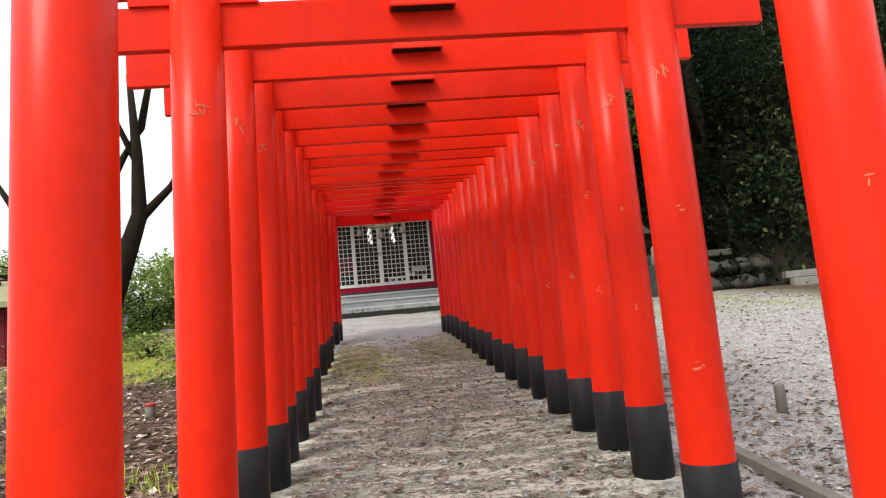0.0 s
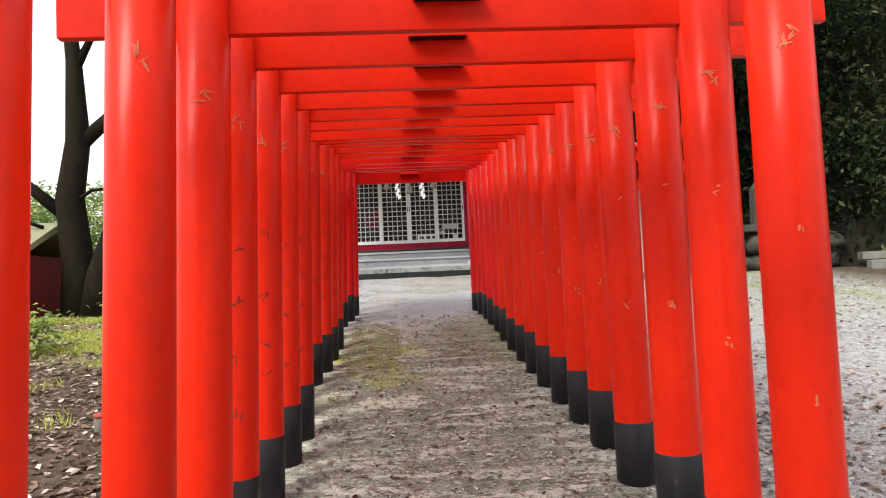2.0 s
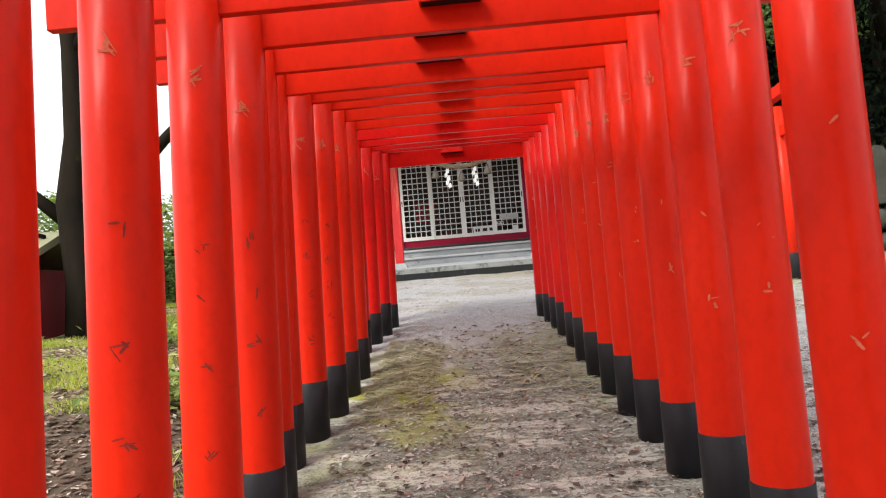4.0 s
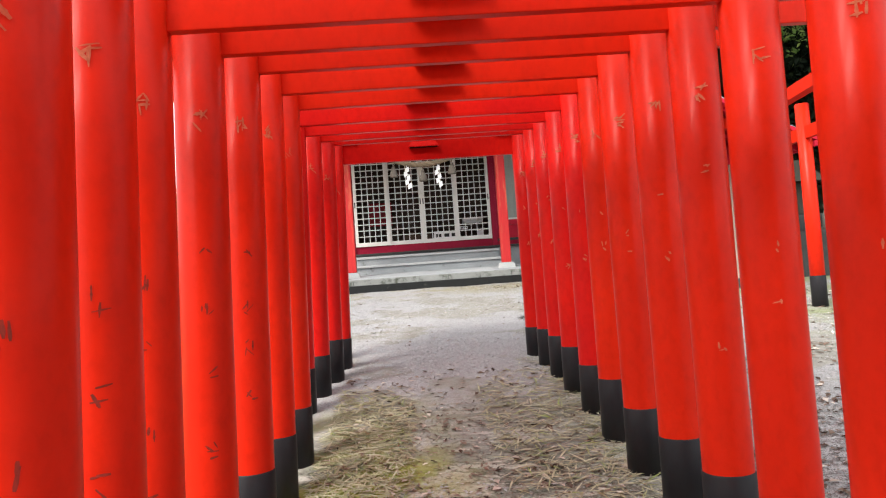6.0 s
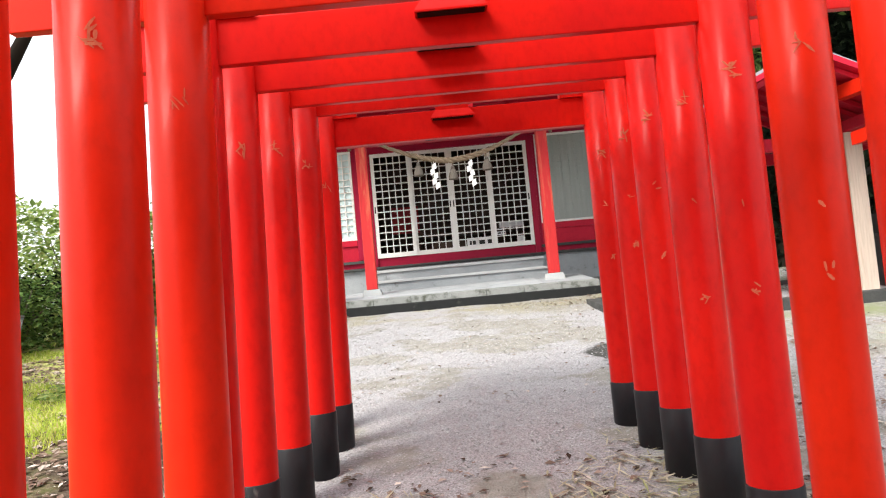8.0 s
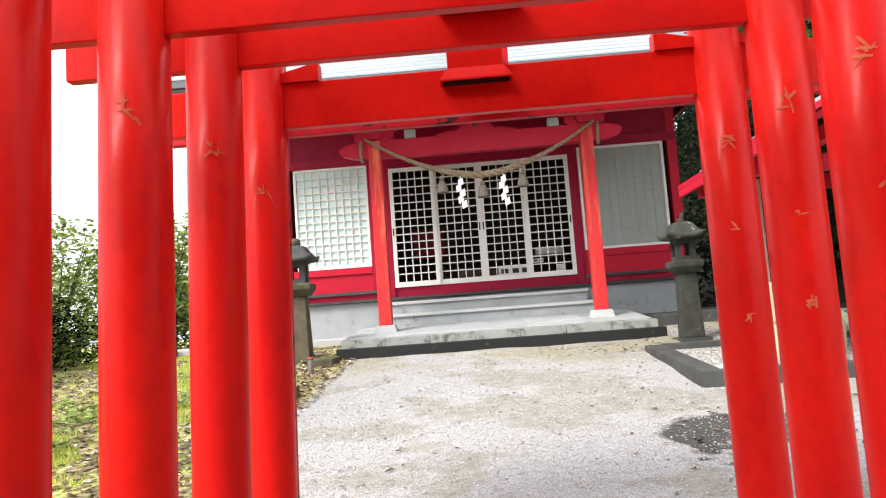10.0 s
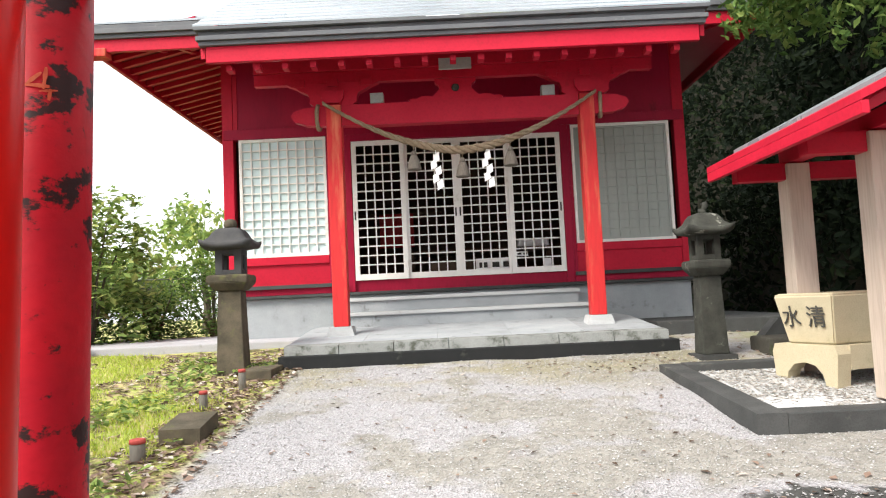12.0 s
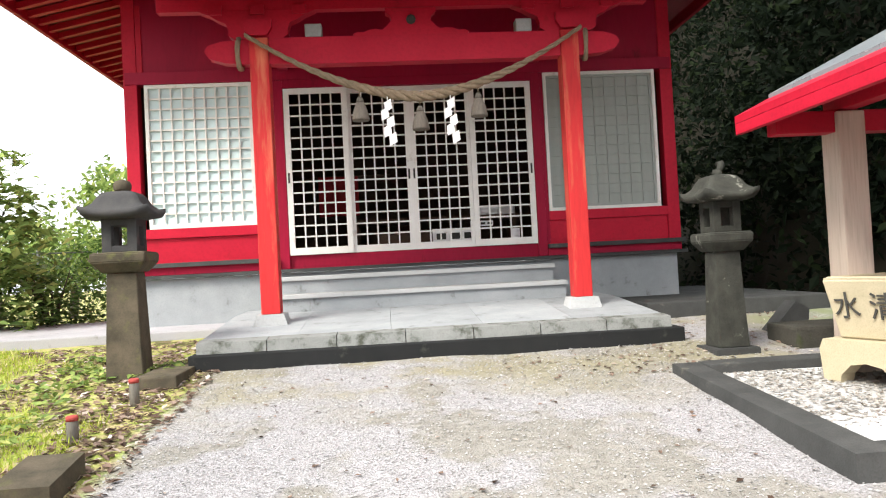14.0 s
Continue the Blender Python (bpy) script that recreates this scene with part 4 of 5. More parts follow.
# ---- stone lanterns ----
def lantern(x, y, turn, body, cap, label, h, wide=1.0):
    z = float(gz(x, y)) - 0.03
    g = thing("stone_lantern", label, "stone lantern", "lanterns before the hall", at=(x, y, z))
    q = math.pi / 4
    def sq(profile, mat, name, lab=""):
        bm = lathe([(r * 1.414, zz) for r, zz in profile], 4, 0, 0, q, flat=True)
        bmesh.ops.bevel(bm, geom=[e for e in bm.edges], offset=0.008, segments=2, affect="EDGES")
        o = part(name, bm, mat, g, lab)
        o.matrix_parent_inverse = Matrix.Identity(4)
        return o
    k = h / 1.74
    foot = 0.0
    if body is GREY_STONE:
        sq([(0.27, 0), (0.27, 0.07)], DARK_STONE, "base_slab")
        foot = 0.07
    sq([(0.185, foot), (0.165, 0.5 * k), (0.148, 0.94 * k)], body, "shaft")
    sq([(0.18, 0.941 * k), (0.265, 1.03 * k), (0.268, 1.1 * k), (0.25, 1.114 * k)], body, "platform")

    def piece(name, bm, mat):
        part(name, bm, mat, g).matrix_parent_inverse = Matrix.Identity(4)

    for sx in (-1, 1):
        for sy in (-1, 1):
            piece("fire_box_post", box_bm(sx * 0.125 - 0.048, sx * 0.125 + 0.048, sy * 0.125 - 0.048, sy * 0.125 + 0.048, 1.115 * k, 1.4 * k, 0.008), cap)
    piece("fire_box_sill", box_bm(-0.168, 0.168, -0.168, 0.168, 1.116 * k, 1.17 * k, 0.008), cap)
    piece("fire_box_head", box_bm(-0.168, 0.168, -0.168, 0.168, 1.34 * k, 1.4 * k, 0.006), cap)
    bm = bmesh.new()
    rings = []
    for r, zz, lift in ((0.16, 1.395, 0.0), (0.32, 1.402, 0.03), (0.345, 1.425, 0.05), (0.345, 1.452, 0.055), (0.29, 1.475, 0.025), (0.235, 1.525, 0.008), (0.2, 1.585, 0.0), (0.16, 1.625, 0.0), (0.09, 1.642, 0.0)):
        ring = []
        for i in range(32):
            a = 2 * math.pi * i / 32
            c, s = math.cos(a), math.sin(a)
            m = max(abs(c), abs(s))
            soft = 0.94 + 0.06 * m
            ring.append(bm.verts.new((r * soft * c / m, r * soft * s / m, (zz + lift * ((1 / m - 1) / 0.414) ** 1.5) * k + 0.004 * noise.noise((c * 3, s * 3, zz * 9 + x)))))
        rings.append(ring)
    for a, b in zip(rings, rings[1:]):
        for i in range(32):
            bm.faces.new((a[i], a[(i + 1) % 32], b[(i + 1) % 32], b[i])).smooth = True
    bm.faces.new(rings[0][::-1])
    bm.faces.new(rings[-1])
    piece("cap", bm, cap)
    if body is GREY_STONE:
        piece("jewel", tube([(0.0, 0, 1.63 * k), (0.0, 0, 1.68 * k), (0.02, 0, 1.72 * k), (0.08, 0, 1.745 * k)], [0.06, 0.055, 0.05, 0.035], 12), cap)
    else:
        piece("jewel", lathe([(0.07, 1.635 * k), (0.088, 1.665 * k), (0.09, 1.7 * k), (0.075, 1.73 * k), (0.03, 1.745 * k)], 18), body)
    g.matrix_world = pose(x, y, z, 0, 0, turn) @ Matrix.Diagonal((wide, wide, 1, 1))
    return g


lantern(-2.15, 19.26, 2, LANTERN_STONE, LANTERN_CAP, "mossy brown stone lantern with a dark square cap", 1.72, 0.82)
lantern(2.95, 18.88, 2, GREY_STONE, GREY_STONE, "grey stone lantern with lichen and a curved cap", 1.63, 0.71)

# ---- water basin and its shelter ----
kz = float(gz(2.4, 17))
kerb = thing("basin_kerb", "dark stone kerb round the gravel bed of the basin", "kerb", at=(3.9, 17.1, kz), kind="structure")
part("kerb_stone", prism([(16.15, 1.55), (18.3, 1.75), (18.3, 2.03), (16.15, 1.895)], 2.22, 2.42, "x"), DARK_STONE, kerb)
part("kerb_stone", box_bm(2.422, 6.0, 18.1, 18.3, 1.75, 2.04, 0.012), DARK_STONE, kerb)
part("kerb_stone", box_bm(2.422, 6.0, 16.15, 16.35, 1.5, 1.895, 0.012), DARK_STONE, kerb)
part("gravel_bed", prism([(16.352, 1.6), (18.098, 1.6), (18.098, 1.965), (16.352, 1.81)], 2.422, 6.0, "x"), PALE_CONCRETE, kerb)

basin = thing("water_basin", "cream stone water basin with carved characters on a footed base", "water basin")
BW, BL = 0.62, 0.85


def block(*rings_at):
    bm = bmesh.new()
    rings = [[bm.verts.new(p) for p in ((d, d, z), (BL - d, d, z), (BL - d, BW - d, z), (d, BW - d, z))] for d, z in rings_at]
    for a, b in zip(rings, rings[1:]):
        for i in range(4):
            bm.faces.new((a[i], a[(i + 1) % 4], b[(i + 1) % 4], b[i]))
    bm.faces.new(rings[0][::-1])
    bm.faces.new(rings[-1])
    bmesh.ops.bevel(bm, geom=[e for e in bm.edges], offset=0.012, segments=2, affect="EDGES")
    return bm


part("tub", block((0.07, 0.34), (0.0, 0.75), (0.01, 0.77), (0.09, 0.77), (0.1, 0.58)), BASIN_STONE, basin)
part("water", box_bm(0.105, BL - 0.105, 0.105, BW - 0.105, 0.6, 0.7), WATER, basin, "still dark water")
arch = [(0.0, -0.01), (0.1, -0.01), (0.13, 0.1), (0.2, 0.17), (0.31, 0.19), (0.42, 0.17), (0.49, 0.1), (0.52, -0.01), (0.62, -0.01), (0.65, 0.27), (0.62, 0.338), (0.0, 0.338), (-0.03, 0.27)]
for x0 in (-0.02, BL - 0.12):
    part("foot_base", prism(arch, x0, x0 + 0.14, "x"), BASIN_STONE, basin)
for y0 in (-0.025, BW - 0.095):
    part("foot_apron", prism([(0.121, 0.14), (BL - 0.121, 0.14), (BL - 0.121, 0.336), (0.121, 0.336)], y0, y0 + 0.12), BASIN_STONE, basin)
for ch, yy in (("清", 0.19), ("水", 0.45)):
    cu = bpy.data.curves.new("character", "FONT")
    cu.body = ch
    cu.size = 0.2
    cu.extrude = 0.003
    cu.align_x = "CENTER"
    cu.materials.append(INK)
    o = new("character", cu)
    o.parent = basin
    o.matrix_local = Matrix.Translation((0.031, yy, 0.5)) @ pose(0, 0, 0, 99.5, 0, -90)
    tagged(o, "dark carved character on the basin")
basin.matrix_world = pose(3.33, 17.18, 1.885, 0, 0, 20)

sh = thing("basin_shelter", "red-roofed timber shelter with pale wooden posts", "shelter", at=(4.4, 17.1, 1.9))
for x in (3.5, 5.4):
    for y in (16.7, 17.98):
        part("post", box_bm(x - 0.105, x + 0.105, y - 0.105, y + 0.105, 1.86, 3.85, 0.012), PALE_WOOD, sh)
for y in (16.7, 17.98):
    part("cross_beam", box_bm(2.95, 5.95, y - 0.07, y + 0.07, 3.7, 3.86, 0.01), SCARLET, sh)
for x in (3.5, 5.4):
    part("plate_beam", box_bm(x - 0.07, x + 0.07, 15.7, 18.1, 3.862, 4.0, 0.01), SCARLET, sh)
for s, xe in ((1, 2.76), (-1, 6.14)):
    xm = 4.45
    part("roof_slab", prism([(xe, 3.83), (xm, 4.62), (xm, 4.69), (xe, 3.885)], 15.6, 18.15), SCARLET, sh)
    part("roof_sheet", prism([(xe + s * 0.25, 3.995), (xm, 4.692), (xm, 4.735), (xe + s * 0.25, 4.035)], 15.65, 18.1), ROOF, sh)
    part("fascia", box_bm(min(xe, xe + s * 0.05), max(xe, xe + s * 0.05), 15.6, 18.15, 3.745, 3.828, 0.006), SCARLET, sh)
    for k in range(8):
        y = 15.75 + k * 0.33
        part("rafter", prism([(xe + s * 0.06, 3.76), (xm, 4.56), (xm, 4.615), (xe + s * 0.06, 3.83)], y - 0.03, y + 0.03), SCARLET, sh)

# stones beside the grey lantern
solid("flat_stone", box_bm(3.5, 4.25, 18.75, 19.25, 1.9, 2.2, 0.03), BANK_STONE, "dark mossy flat stone near the basin", "stone")
solid("tilted_stone", prism([(3.62, 2.0), (4.05, 2.0), (4.08, 2.28), (3.95, 2.36)], 19.5, 19.7), DARK_STONE, "dark tilted stone slab beside the lantern", "stone")

# ---- small things along the grass edge ----
def stake(x, y, h, r, cap, label, group):
    z = float(gz(x, y))
    g = thing("stake", label, "stake", group, at=(x, y, z))
    part("shaft", lathe([(r, z - 0.1), (r, z + h - 0.02), (r * 0.9, z + h)], 14, x, y), STAKE, g)
    if cap:
        part("cap", lathe([(r * 1.05, z + h - 0.015), (r * 1.05, z + h + 0.012), (r * 0.8, z + h + 0.016)], 14, x, y), cap, g, "faded red cap")
    return g


stake(-1.8, 18.33, 0.19, 0.035, RED_CAP, "short grey stake with a faded red top in litter", "edge stakes")
stake(-1.93, 17.6, 0.15, 0.035, RED_CAP, "short grey stake with a faded red top in litter", "edge stakes")
stake(-1.9, 16.2, 0.14, 0.05, RED_CAP, "short thick stake with a faded red top in litter", "edge stakes")
stake(-2.11, 7.26, 0.13, 0.05, RED_CAP, "short stake with faded red top among fallen leaves", "edge stakes")
stake(2.79, 5.0, 0.19, 0.036, None, "short weathered grey stake in the yard gravel", "yard stakes")
stake(2.85, 6.4, 0.19, 0.036, None, "short weathered grey stake in the yard gravel", "yard stakes")
z0 = float(gz(-1.7, 16.85))
blk = solid("concrete_block", prism([(16.6, z0 - 0.05), (17.02, z0 - 0.03), (17.02, z0 + 0.14), (16.6, z0 + 0.08)], -1.92, -1.62, "x"), LANTERN_STONE, "brown mossy concrete block at the grass edge", "block")
solid("lantern_stone_slab", box_bm(-1.95, -1.62, 18.75, 19.6, 2.0, 2.12, 0.02), LANTERN_STONE, "mossy stone slab at the lantern foot", "slab")
z0 = float(gz(-4.9, 20.9))
solid("garden_slab", box_bm(-5.2, -4.6, 20.6, 21.05, z0 - 0.05, z0 + 0.16, 0.02), LANTERN_STONE, "brown stone slab in the grass", "slab")
for x0 in (1.95,):
    solid("edging_board", prism([(2.0, float(gz(0, 2.0)) - 0.04), (4.7, float(gz(0, 4.7)) - 0.04), (4.7, float(gz(0, 4.7)) + 0.05), (2.0, float(gz(0, 2.0)) + 0.05)], x0, x0 + 0.07, "x"), STAKE, "weathered edging board along the path", "board", "path edging")
solid("edging_board", prism([(2.0, float(gz(0, 2.0)) - 0.04), (4.6, float(gz(0, 4.6)) - 0.04), (4.6, float(gz(0, 4.6)) + 0.05), (2.0, float(gz(0, 2.0)) + 0.05)], -1.1, -1.03, "x"), STAKE, "weathered edging board along the path", "board", "path edging")

# ---- wooded bank ----
FOOT = [(40, 11.5), (20, 13.6), (12.5, 16.6), (8.5, 17.4), (6.9, 19.4), (6.2, 22.5), (6.0, 27), (6.0, 40)]


def foot_at(s):
    """A place along the foot of the bank, s from 0 to 1, and the way uphill."""
    q = s * (len(FOOT) - 1)
    i = min(int(q), len(FOOT) - 2)
    a, b = Vector(FOOT[i]), Vector(FOOT[i + 1])
    p = a.lerp(b, q - i)
    d = (b - a).normalized()
    return p, Vector((-d.y, d.x)) * -1


def bank_point(s, h):
    p, up = foot_at(s)
    out = 0.42 * h + 0.5 * noise.noise((s * 14, h * 0.5, 1.7)) + 0.25 * noise.noise((s * 50, h * 1.6, 4))
    return Vector((p.x + up.x * out, p.y + up.y * out, float(gz(4, p.y)) - 0.25 + h + 0.3 * noise.noise((s * 30, h, 9))))


ns, nh = 140, 34
verts = [bank_point(i / (ns - 1), 14 * j / (nh - 1)) for i in range(ns) for j in range(nh)]
faces = [(i * nh + j, i * nh + j + 1, (i + 1) * nh + j + 1, (i + 1) * nh + j) for i in range(ns - 1) for j in range(nh - 1)]
me = bpy.data.meshes.new("bank")
me.from_pydata([tuple(v) for v in verts], [], faces)
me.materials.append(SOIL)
me.shade_smooth()
tagged(new("bank", me), "steep dark earth bank under trees", "bank", kind="structure")

rng = np.random.default_rng(3)
cen, siz, bright = [], [], []
for k in range(8500):
    s, h = rng.random(), 14 * rng.random() ** 0.85
    if h < 1.3 and rng.random() < 0.7:
        continue
    c = bank_point(s, h)
    p, up = foot_at(s)
    c = np.array(c) - np.array((up.x, up.y, 0)) * rng.uniform(0.05, 0.8)
    m = rng.integers(14, 26)
    cen.append(c + rng.normal(size=(m, 3)) * rng.uniform(0.16, 0.36))
    siz.append(rng.uniform(0.08, 0.26, m))
    # Clumps towards the right get the lighter, lit-looking leaf colour.
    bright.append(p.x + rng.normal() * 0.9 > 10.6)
for open_side, mat, label in ((False, SHADED_LEAF, "dense evergreen foliage covering the bank, shade put into its near-black colour"), (True, LIT_BANK_LEAF, "tangled undergrowth of green and brown leaves on the bank, coloured lighter as lit")):
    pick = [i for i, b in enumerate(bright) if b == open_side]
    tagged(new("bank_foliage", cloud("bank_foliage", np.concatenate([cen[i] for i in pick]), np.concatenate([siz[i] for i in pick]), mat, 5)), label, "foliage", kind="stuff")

# the overhanging crown above the basin and its branches
def tree(name, trunk, limbs, crowns, leaf, bark, label, seed, leaf_size=(0.08, 0.17), twigs=0):
    """trunk and limbs: lists of (points, radii); crowns: (x, y, z, spread, clumps)."""
    g = thing(name, label, "tree", at=trunk[0][0])
    part("trunk", tube(trunk[0], trunk[1], 14), bark, g)
    for pts, rad in limbs:
        part("limb", tube(pts, rad, 9), bark, g)
    r = np.random.default_rng(seed)
    c, s = [], []
    for x, y, z, spread, clumps in crowns:
        for k in range(clumps):
            d = r.normal(size=3)
            d *= spread * r.random() ** 0.4 / np.linalg.norm(d)
            d[2] *= 0.7
            m = r.integers(16, 34)
            c.append(np.array((x, y, z)) + d + r.normal(size=(m, 3)) * spread * 0.11)
            s.append(r.uniform(*leaf_size, m))
    if c:
        o = new("crown", cloud("crown", np.concatenate(c), np.concatenate(s), leaf, seed))
        o.parent = g
        o.matrix_parent_inverse = g.matrix_world.inverted()
    return g


tree("evergreen_tree", ([(7.6, 21, 2.5), (7.3, 20.8, 5), (6.6, 20.4, 7.5), (5.8, 20, 9.5)], [0.3, 0.26, 0.2, 0.1]),
     [([(7.2, 20.8, 5.5), (6.0, 19.2, 6.9), (4.9, 18.4, 7.2)], [0.12, 0.07, 0.03]), ([(6.9, 20.6, 6.5), (5.8, 21.5, 7.6), (4.9, 22, 8)], [0.11, 0.06, 0.03])],
     [(5.9, 19.3, 7.4, 1.3, 60), (6.4, 20.8, 9, 2.2, 100), (5.3, 21.4, 8.1, 1.1, 40), (7.6, 18.6, 7.4, 1.9, 80), (5.0, 20.2, 6.9, 0.6, 16), (4.35, 19.2, 6.5, 0.75, 34), (3.75, 18.7, 6.0, 0.35, 10), (4.7, 18.2, 6.3, 0.8, 34), (4.6, 20.0, 6.2, 0.7, 40), (5.2, 19.0, 5.6, 0.6, 26)], MID_LEAF, BARK,
     "evergreen tree leaning out over the basin", 21)
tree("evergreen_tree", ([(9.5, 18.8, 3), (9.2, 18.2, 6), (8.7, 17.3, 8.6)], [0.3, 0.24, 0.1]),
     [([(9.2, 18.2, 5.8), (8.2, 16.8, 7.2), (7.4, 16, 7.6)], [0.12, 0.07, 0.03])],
     [(8.6, 17, 8.2, 2.4, 130), (11.5, 17, 8.6, 2.6, 130), (14.5, 15.8, 8.8, 2.8, 130), (7.4, 16.6, 6.6, 1.1, 40)], SHADED_LEAF, BARK, "evergreen tree rooted in the bank, leaves coloured dark for shade", 22)

# kerb and stones at the foot of the bank
for i, (x, y, a) in enumerate(((10.7, 16.3, -11), (12.1, 16.0, -14), (13.4, 15.6, -17))):
    o = solid("kerb_block", box_bm(-0.6, 0.6, -0.14, 0.14, -0.06, 0.19, 0.03), KERB_PALE, "long weathered kerb block at the foot of the bank", "kerb", "bank kerb")
    o.matrix_world = pose(x, y, float(gz(5, y)), 0, 0, a)
for i, (x, y, a) in enumerate(((11.0, 16.45, -12), (12.9, 16.0, -17))):
    o = solid("kerb_block", box_bm(-0.95, 0.95, -0.13, 0.13, 0.0, 0.17, 0.02), KERB_PALE, "long weathered kerb block lying on others", "kerb", "bank kerb")
    o.matrix_world = pose(x, y, float(gz(5, y)) + 0.19, 0, 0, a)


def boulder(x, y, z, r, seed, label, mat=BANK_STONE, squash=0.7, group="bank stones"):
    bm = bmesh.new()
    bmesh.ops.create_icosphere(bm, subdivisions=3, radius=r)
    for v in bm.verts:
        d = 1 + 0.35 * noise.noise(v.co * (1.4 / r) + Vector((seed, 0, 0)))
        v.co = Vector((v.co.x * d, v.co.y * d, v.co.z * d * squash))
    for f in bm.faces:
        f.smooth = True
    o = solid("stone", bm, mat, label, "stone", group)
    o.location = (x, y, z)
    return o


rr = random.Random(8)
for k in range(14):
    x, y = 7.2 + 0.42 * (k % 7) + rr.uniform(-0.1, 0.1), 17.25 + rr.uniform(-0.1, 0.1)
    boulder(x, y, float(gz(5, y)) + 0.15 + 0.42 * (k // 7), rr.uniform(0.26, 0.36), k, "rough mossy stone stacked in the bank wall")
solid("stone_slab", box_bm(7.4, 9.0, 16.95, 17.5, float(gz(5, 17)) + 0.86, float(gz(5, 17)) + 1.02, 0.03), BANK_STONE, "flat mossy slab on the stacked stones", "slab")
mk = thing("stone_marker", "upright grey stone marker on the bank wall", "marker", at=(8.2, 17.2, 2.8))
zb = float(gz(5, 17)) + 1.02
part("marker_body", prism([(8.0, zb), (8.34, zb), (8.36, zb + 0.75), (8.27, zb + 0.92), (8.13, zb + 0.95), (8.02, zb + 0.8)], 17.08, 17.26), BANK_STONE, mk)

# small shrine of dark stone and its own gate
alt = thing("stone_altar", "dark stone altar with small pale figures on it", "altar", at=(6.6, 17.2, 1.8))
za = float(gz(5, 17.2))
part("pedestal", box_bm(5.9, 7.3, 16.9, 17.7, za - 0.1, za + 0.72, 0.03), DARK_STONE, alt)
part("upper_step", box_bm(6.1, 7.1, 17.1, 17.7, za + 0.722, za + 1.0, 0.03), DARK_STONE, alt)
part("stone_house", box_bm(6.3, 6.9, 17.2, 17.6, za + 1.002, za + 1.55, 0.03), BANK_STONE, alt)
part("stone_roof", prism([(6.1, za + 1.552), (7.1, za + 1.552), (6.7, za + 1.9), (6.5, za + 1.9)], 17.05, 17.75), BANK_STONE, alt)
for x in (6.15, 7.0):
    f = lathe([(0.07, za + 0.723), (0.09, za + 0.75), (0.075, za + 0.95), (0.04, za + 1.05), (0.055, za + 1.12), (0.02, za + 1.2)], 14, x, 16.99)
    solid("small_statue", f, KERB_PALE, "small pale stone figure on the altar step", "statue", "altar figures")


def side_torii():
    g = thing("torii_gate", "small red torii gate before the stone altar", "torii", at=(5.0, 14.7, 1.6))
    for y in (15.45, 13.95):
        z = float(gz(5, y))
        p = part("post", lathe([(0.085, z - 0.1), (0.085, z + 1.0), (0.08, z + 2.45)], 28, 5.0, y), VERMILION, g)
        part("collar", lathe([(0.09, z - 0.1), (0.09, z + 0.36), (0.087, z + 0.365)], 28, 5.0, y), COLLAR, p, "black painted collar")
    z = float(gz(5, 14.7))
    part("tie_beam", box_bm(4.965, 5.035, 13.5, 15.9, z + 1.95, z + 2.1, 0.005), VERMILION, g)
    part("lintel", prism([(13.3, z + 2.52), (14.7, z + 2.45), (16.1, z + 2.52), (16.15, z + 2.68), (14.7, z + 2.6), (13.25, z + 2.68)], 4.93, 5.07, "x"), VERMILION, g)


side_torii()
stake(4.7, 14.6, 0.35, 0.03, None, "thin pale stake beside the small gate", "gate stake")

# ---- left side: trees, hut, shrubs, fence ----
tz = float(gz(-5.2, 14.2))
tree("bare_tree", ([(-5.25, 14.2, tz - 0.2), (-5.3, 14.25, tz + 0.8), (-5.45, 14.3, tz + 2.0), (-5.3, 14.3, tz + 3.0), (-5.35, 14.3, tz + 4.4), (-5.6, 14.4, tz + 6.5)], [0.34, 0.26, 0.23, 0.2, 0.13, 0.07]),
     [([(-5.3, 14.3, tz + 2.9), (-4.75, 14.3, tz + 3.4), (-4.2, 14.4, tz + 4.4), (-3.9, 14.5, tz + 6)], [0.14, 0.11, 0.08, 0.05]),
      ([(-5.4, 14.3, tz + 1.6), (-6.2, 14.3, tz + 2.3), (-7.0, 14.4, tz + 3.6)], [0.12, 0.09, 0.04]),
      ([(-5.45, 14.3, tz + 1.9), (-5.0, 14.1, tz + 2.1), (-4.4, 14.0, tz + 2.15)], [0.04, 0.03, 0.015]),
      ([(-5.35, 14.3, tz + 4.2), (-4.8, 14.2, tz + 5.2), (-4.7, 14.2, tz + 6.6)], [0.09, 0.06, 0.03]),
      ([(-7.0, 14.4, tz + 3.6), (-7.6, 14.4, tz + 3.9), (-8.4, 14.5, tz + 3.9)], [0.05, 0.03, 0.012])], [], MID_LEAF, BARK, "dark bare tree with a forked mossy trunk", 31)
tz2 = float(gz(-4.5, 14.0))
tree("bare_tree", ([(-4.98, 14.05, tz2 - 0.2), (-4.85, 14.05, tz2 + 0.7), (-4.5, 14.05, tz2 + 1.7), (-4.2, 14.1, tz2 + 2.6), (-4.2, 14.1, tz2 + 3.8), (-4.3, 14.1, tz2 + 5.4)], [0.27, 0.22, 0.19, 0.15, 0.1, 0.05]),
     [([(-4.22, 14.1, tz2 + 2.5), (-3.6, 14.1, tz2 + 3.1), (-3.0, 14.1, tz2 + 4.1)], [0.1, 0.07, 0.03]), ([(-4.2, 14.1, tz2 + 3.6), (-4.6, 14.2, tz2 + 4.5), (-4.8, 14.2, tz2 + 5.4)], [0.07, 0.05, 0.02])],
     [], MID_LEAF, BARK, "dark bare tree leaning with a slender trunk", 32)

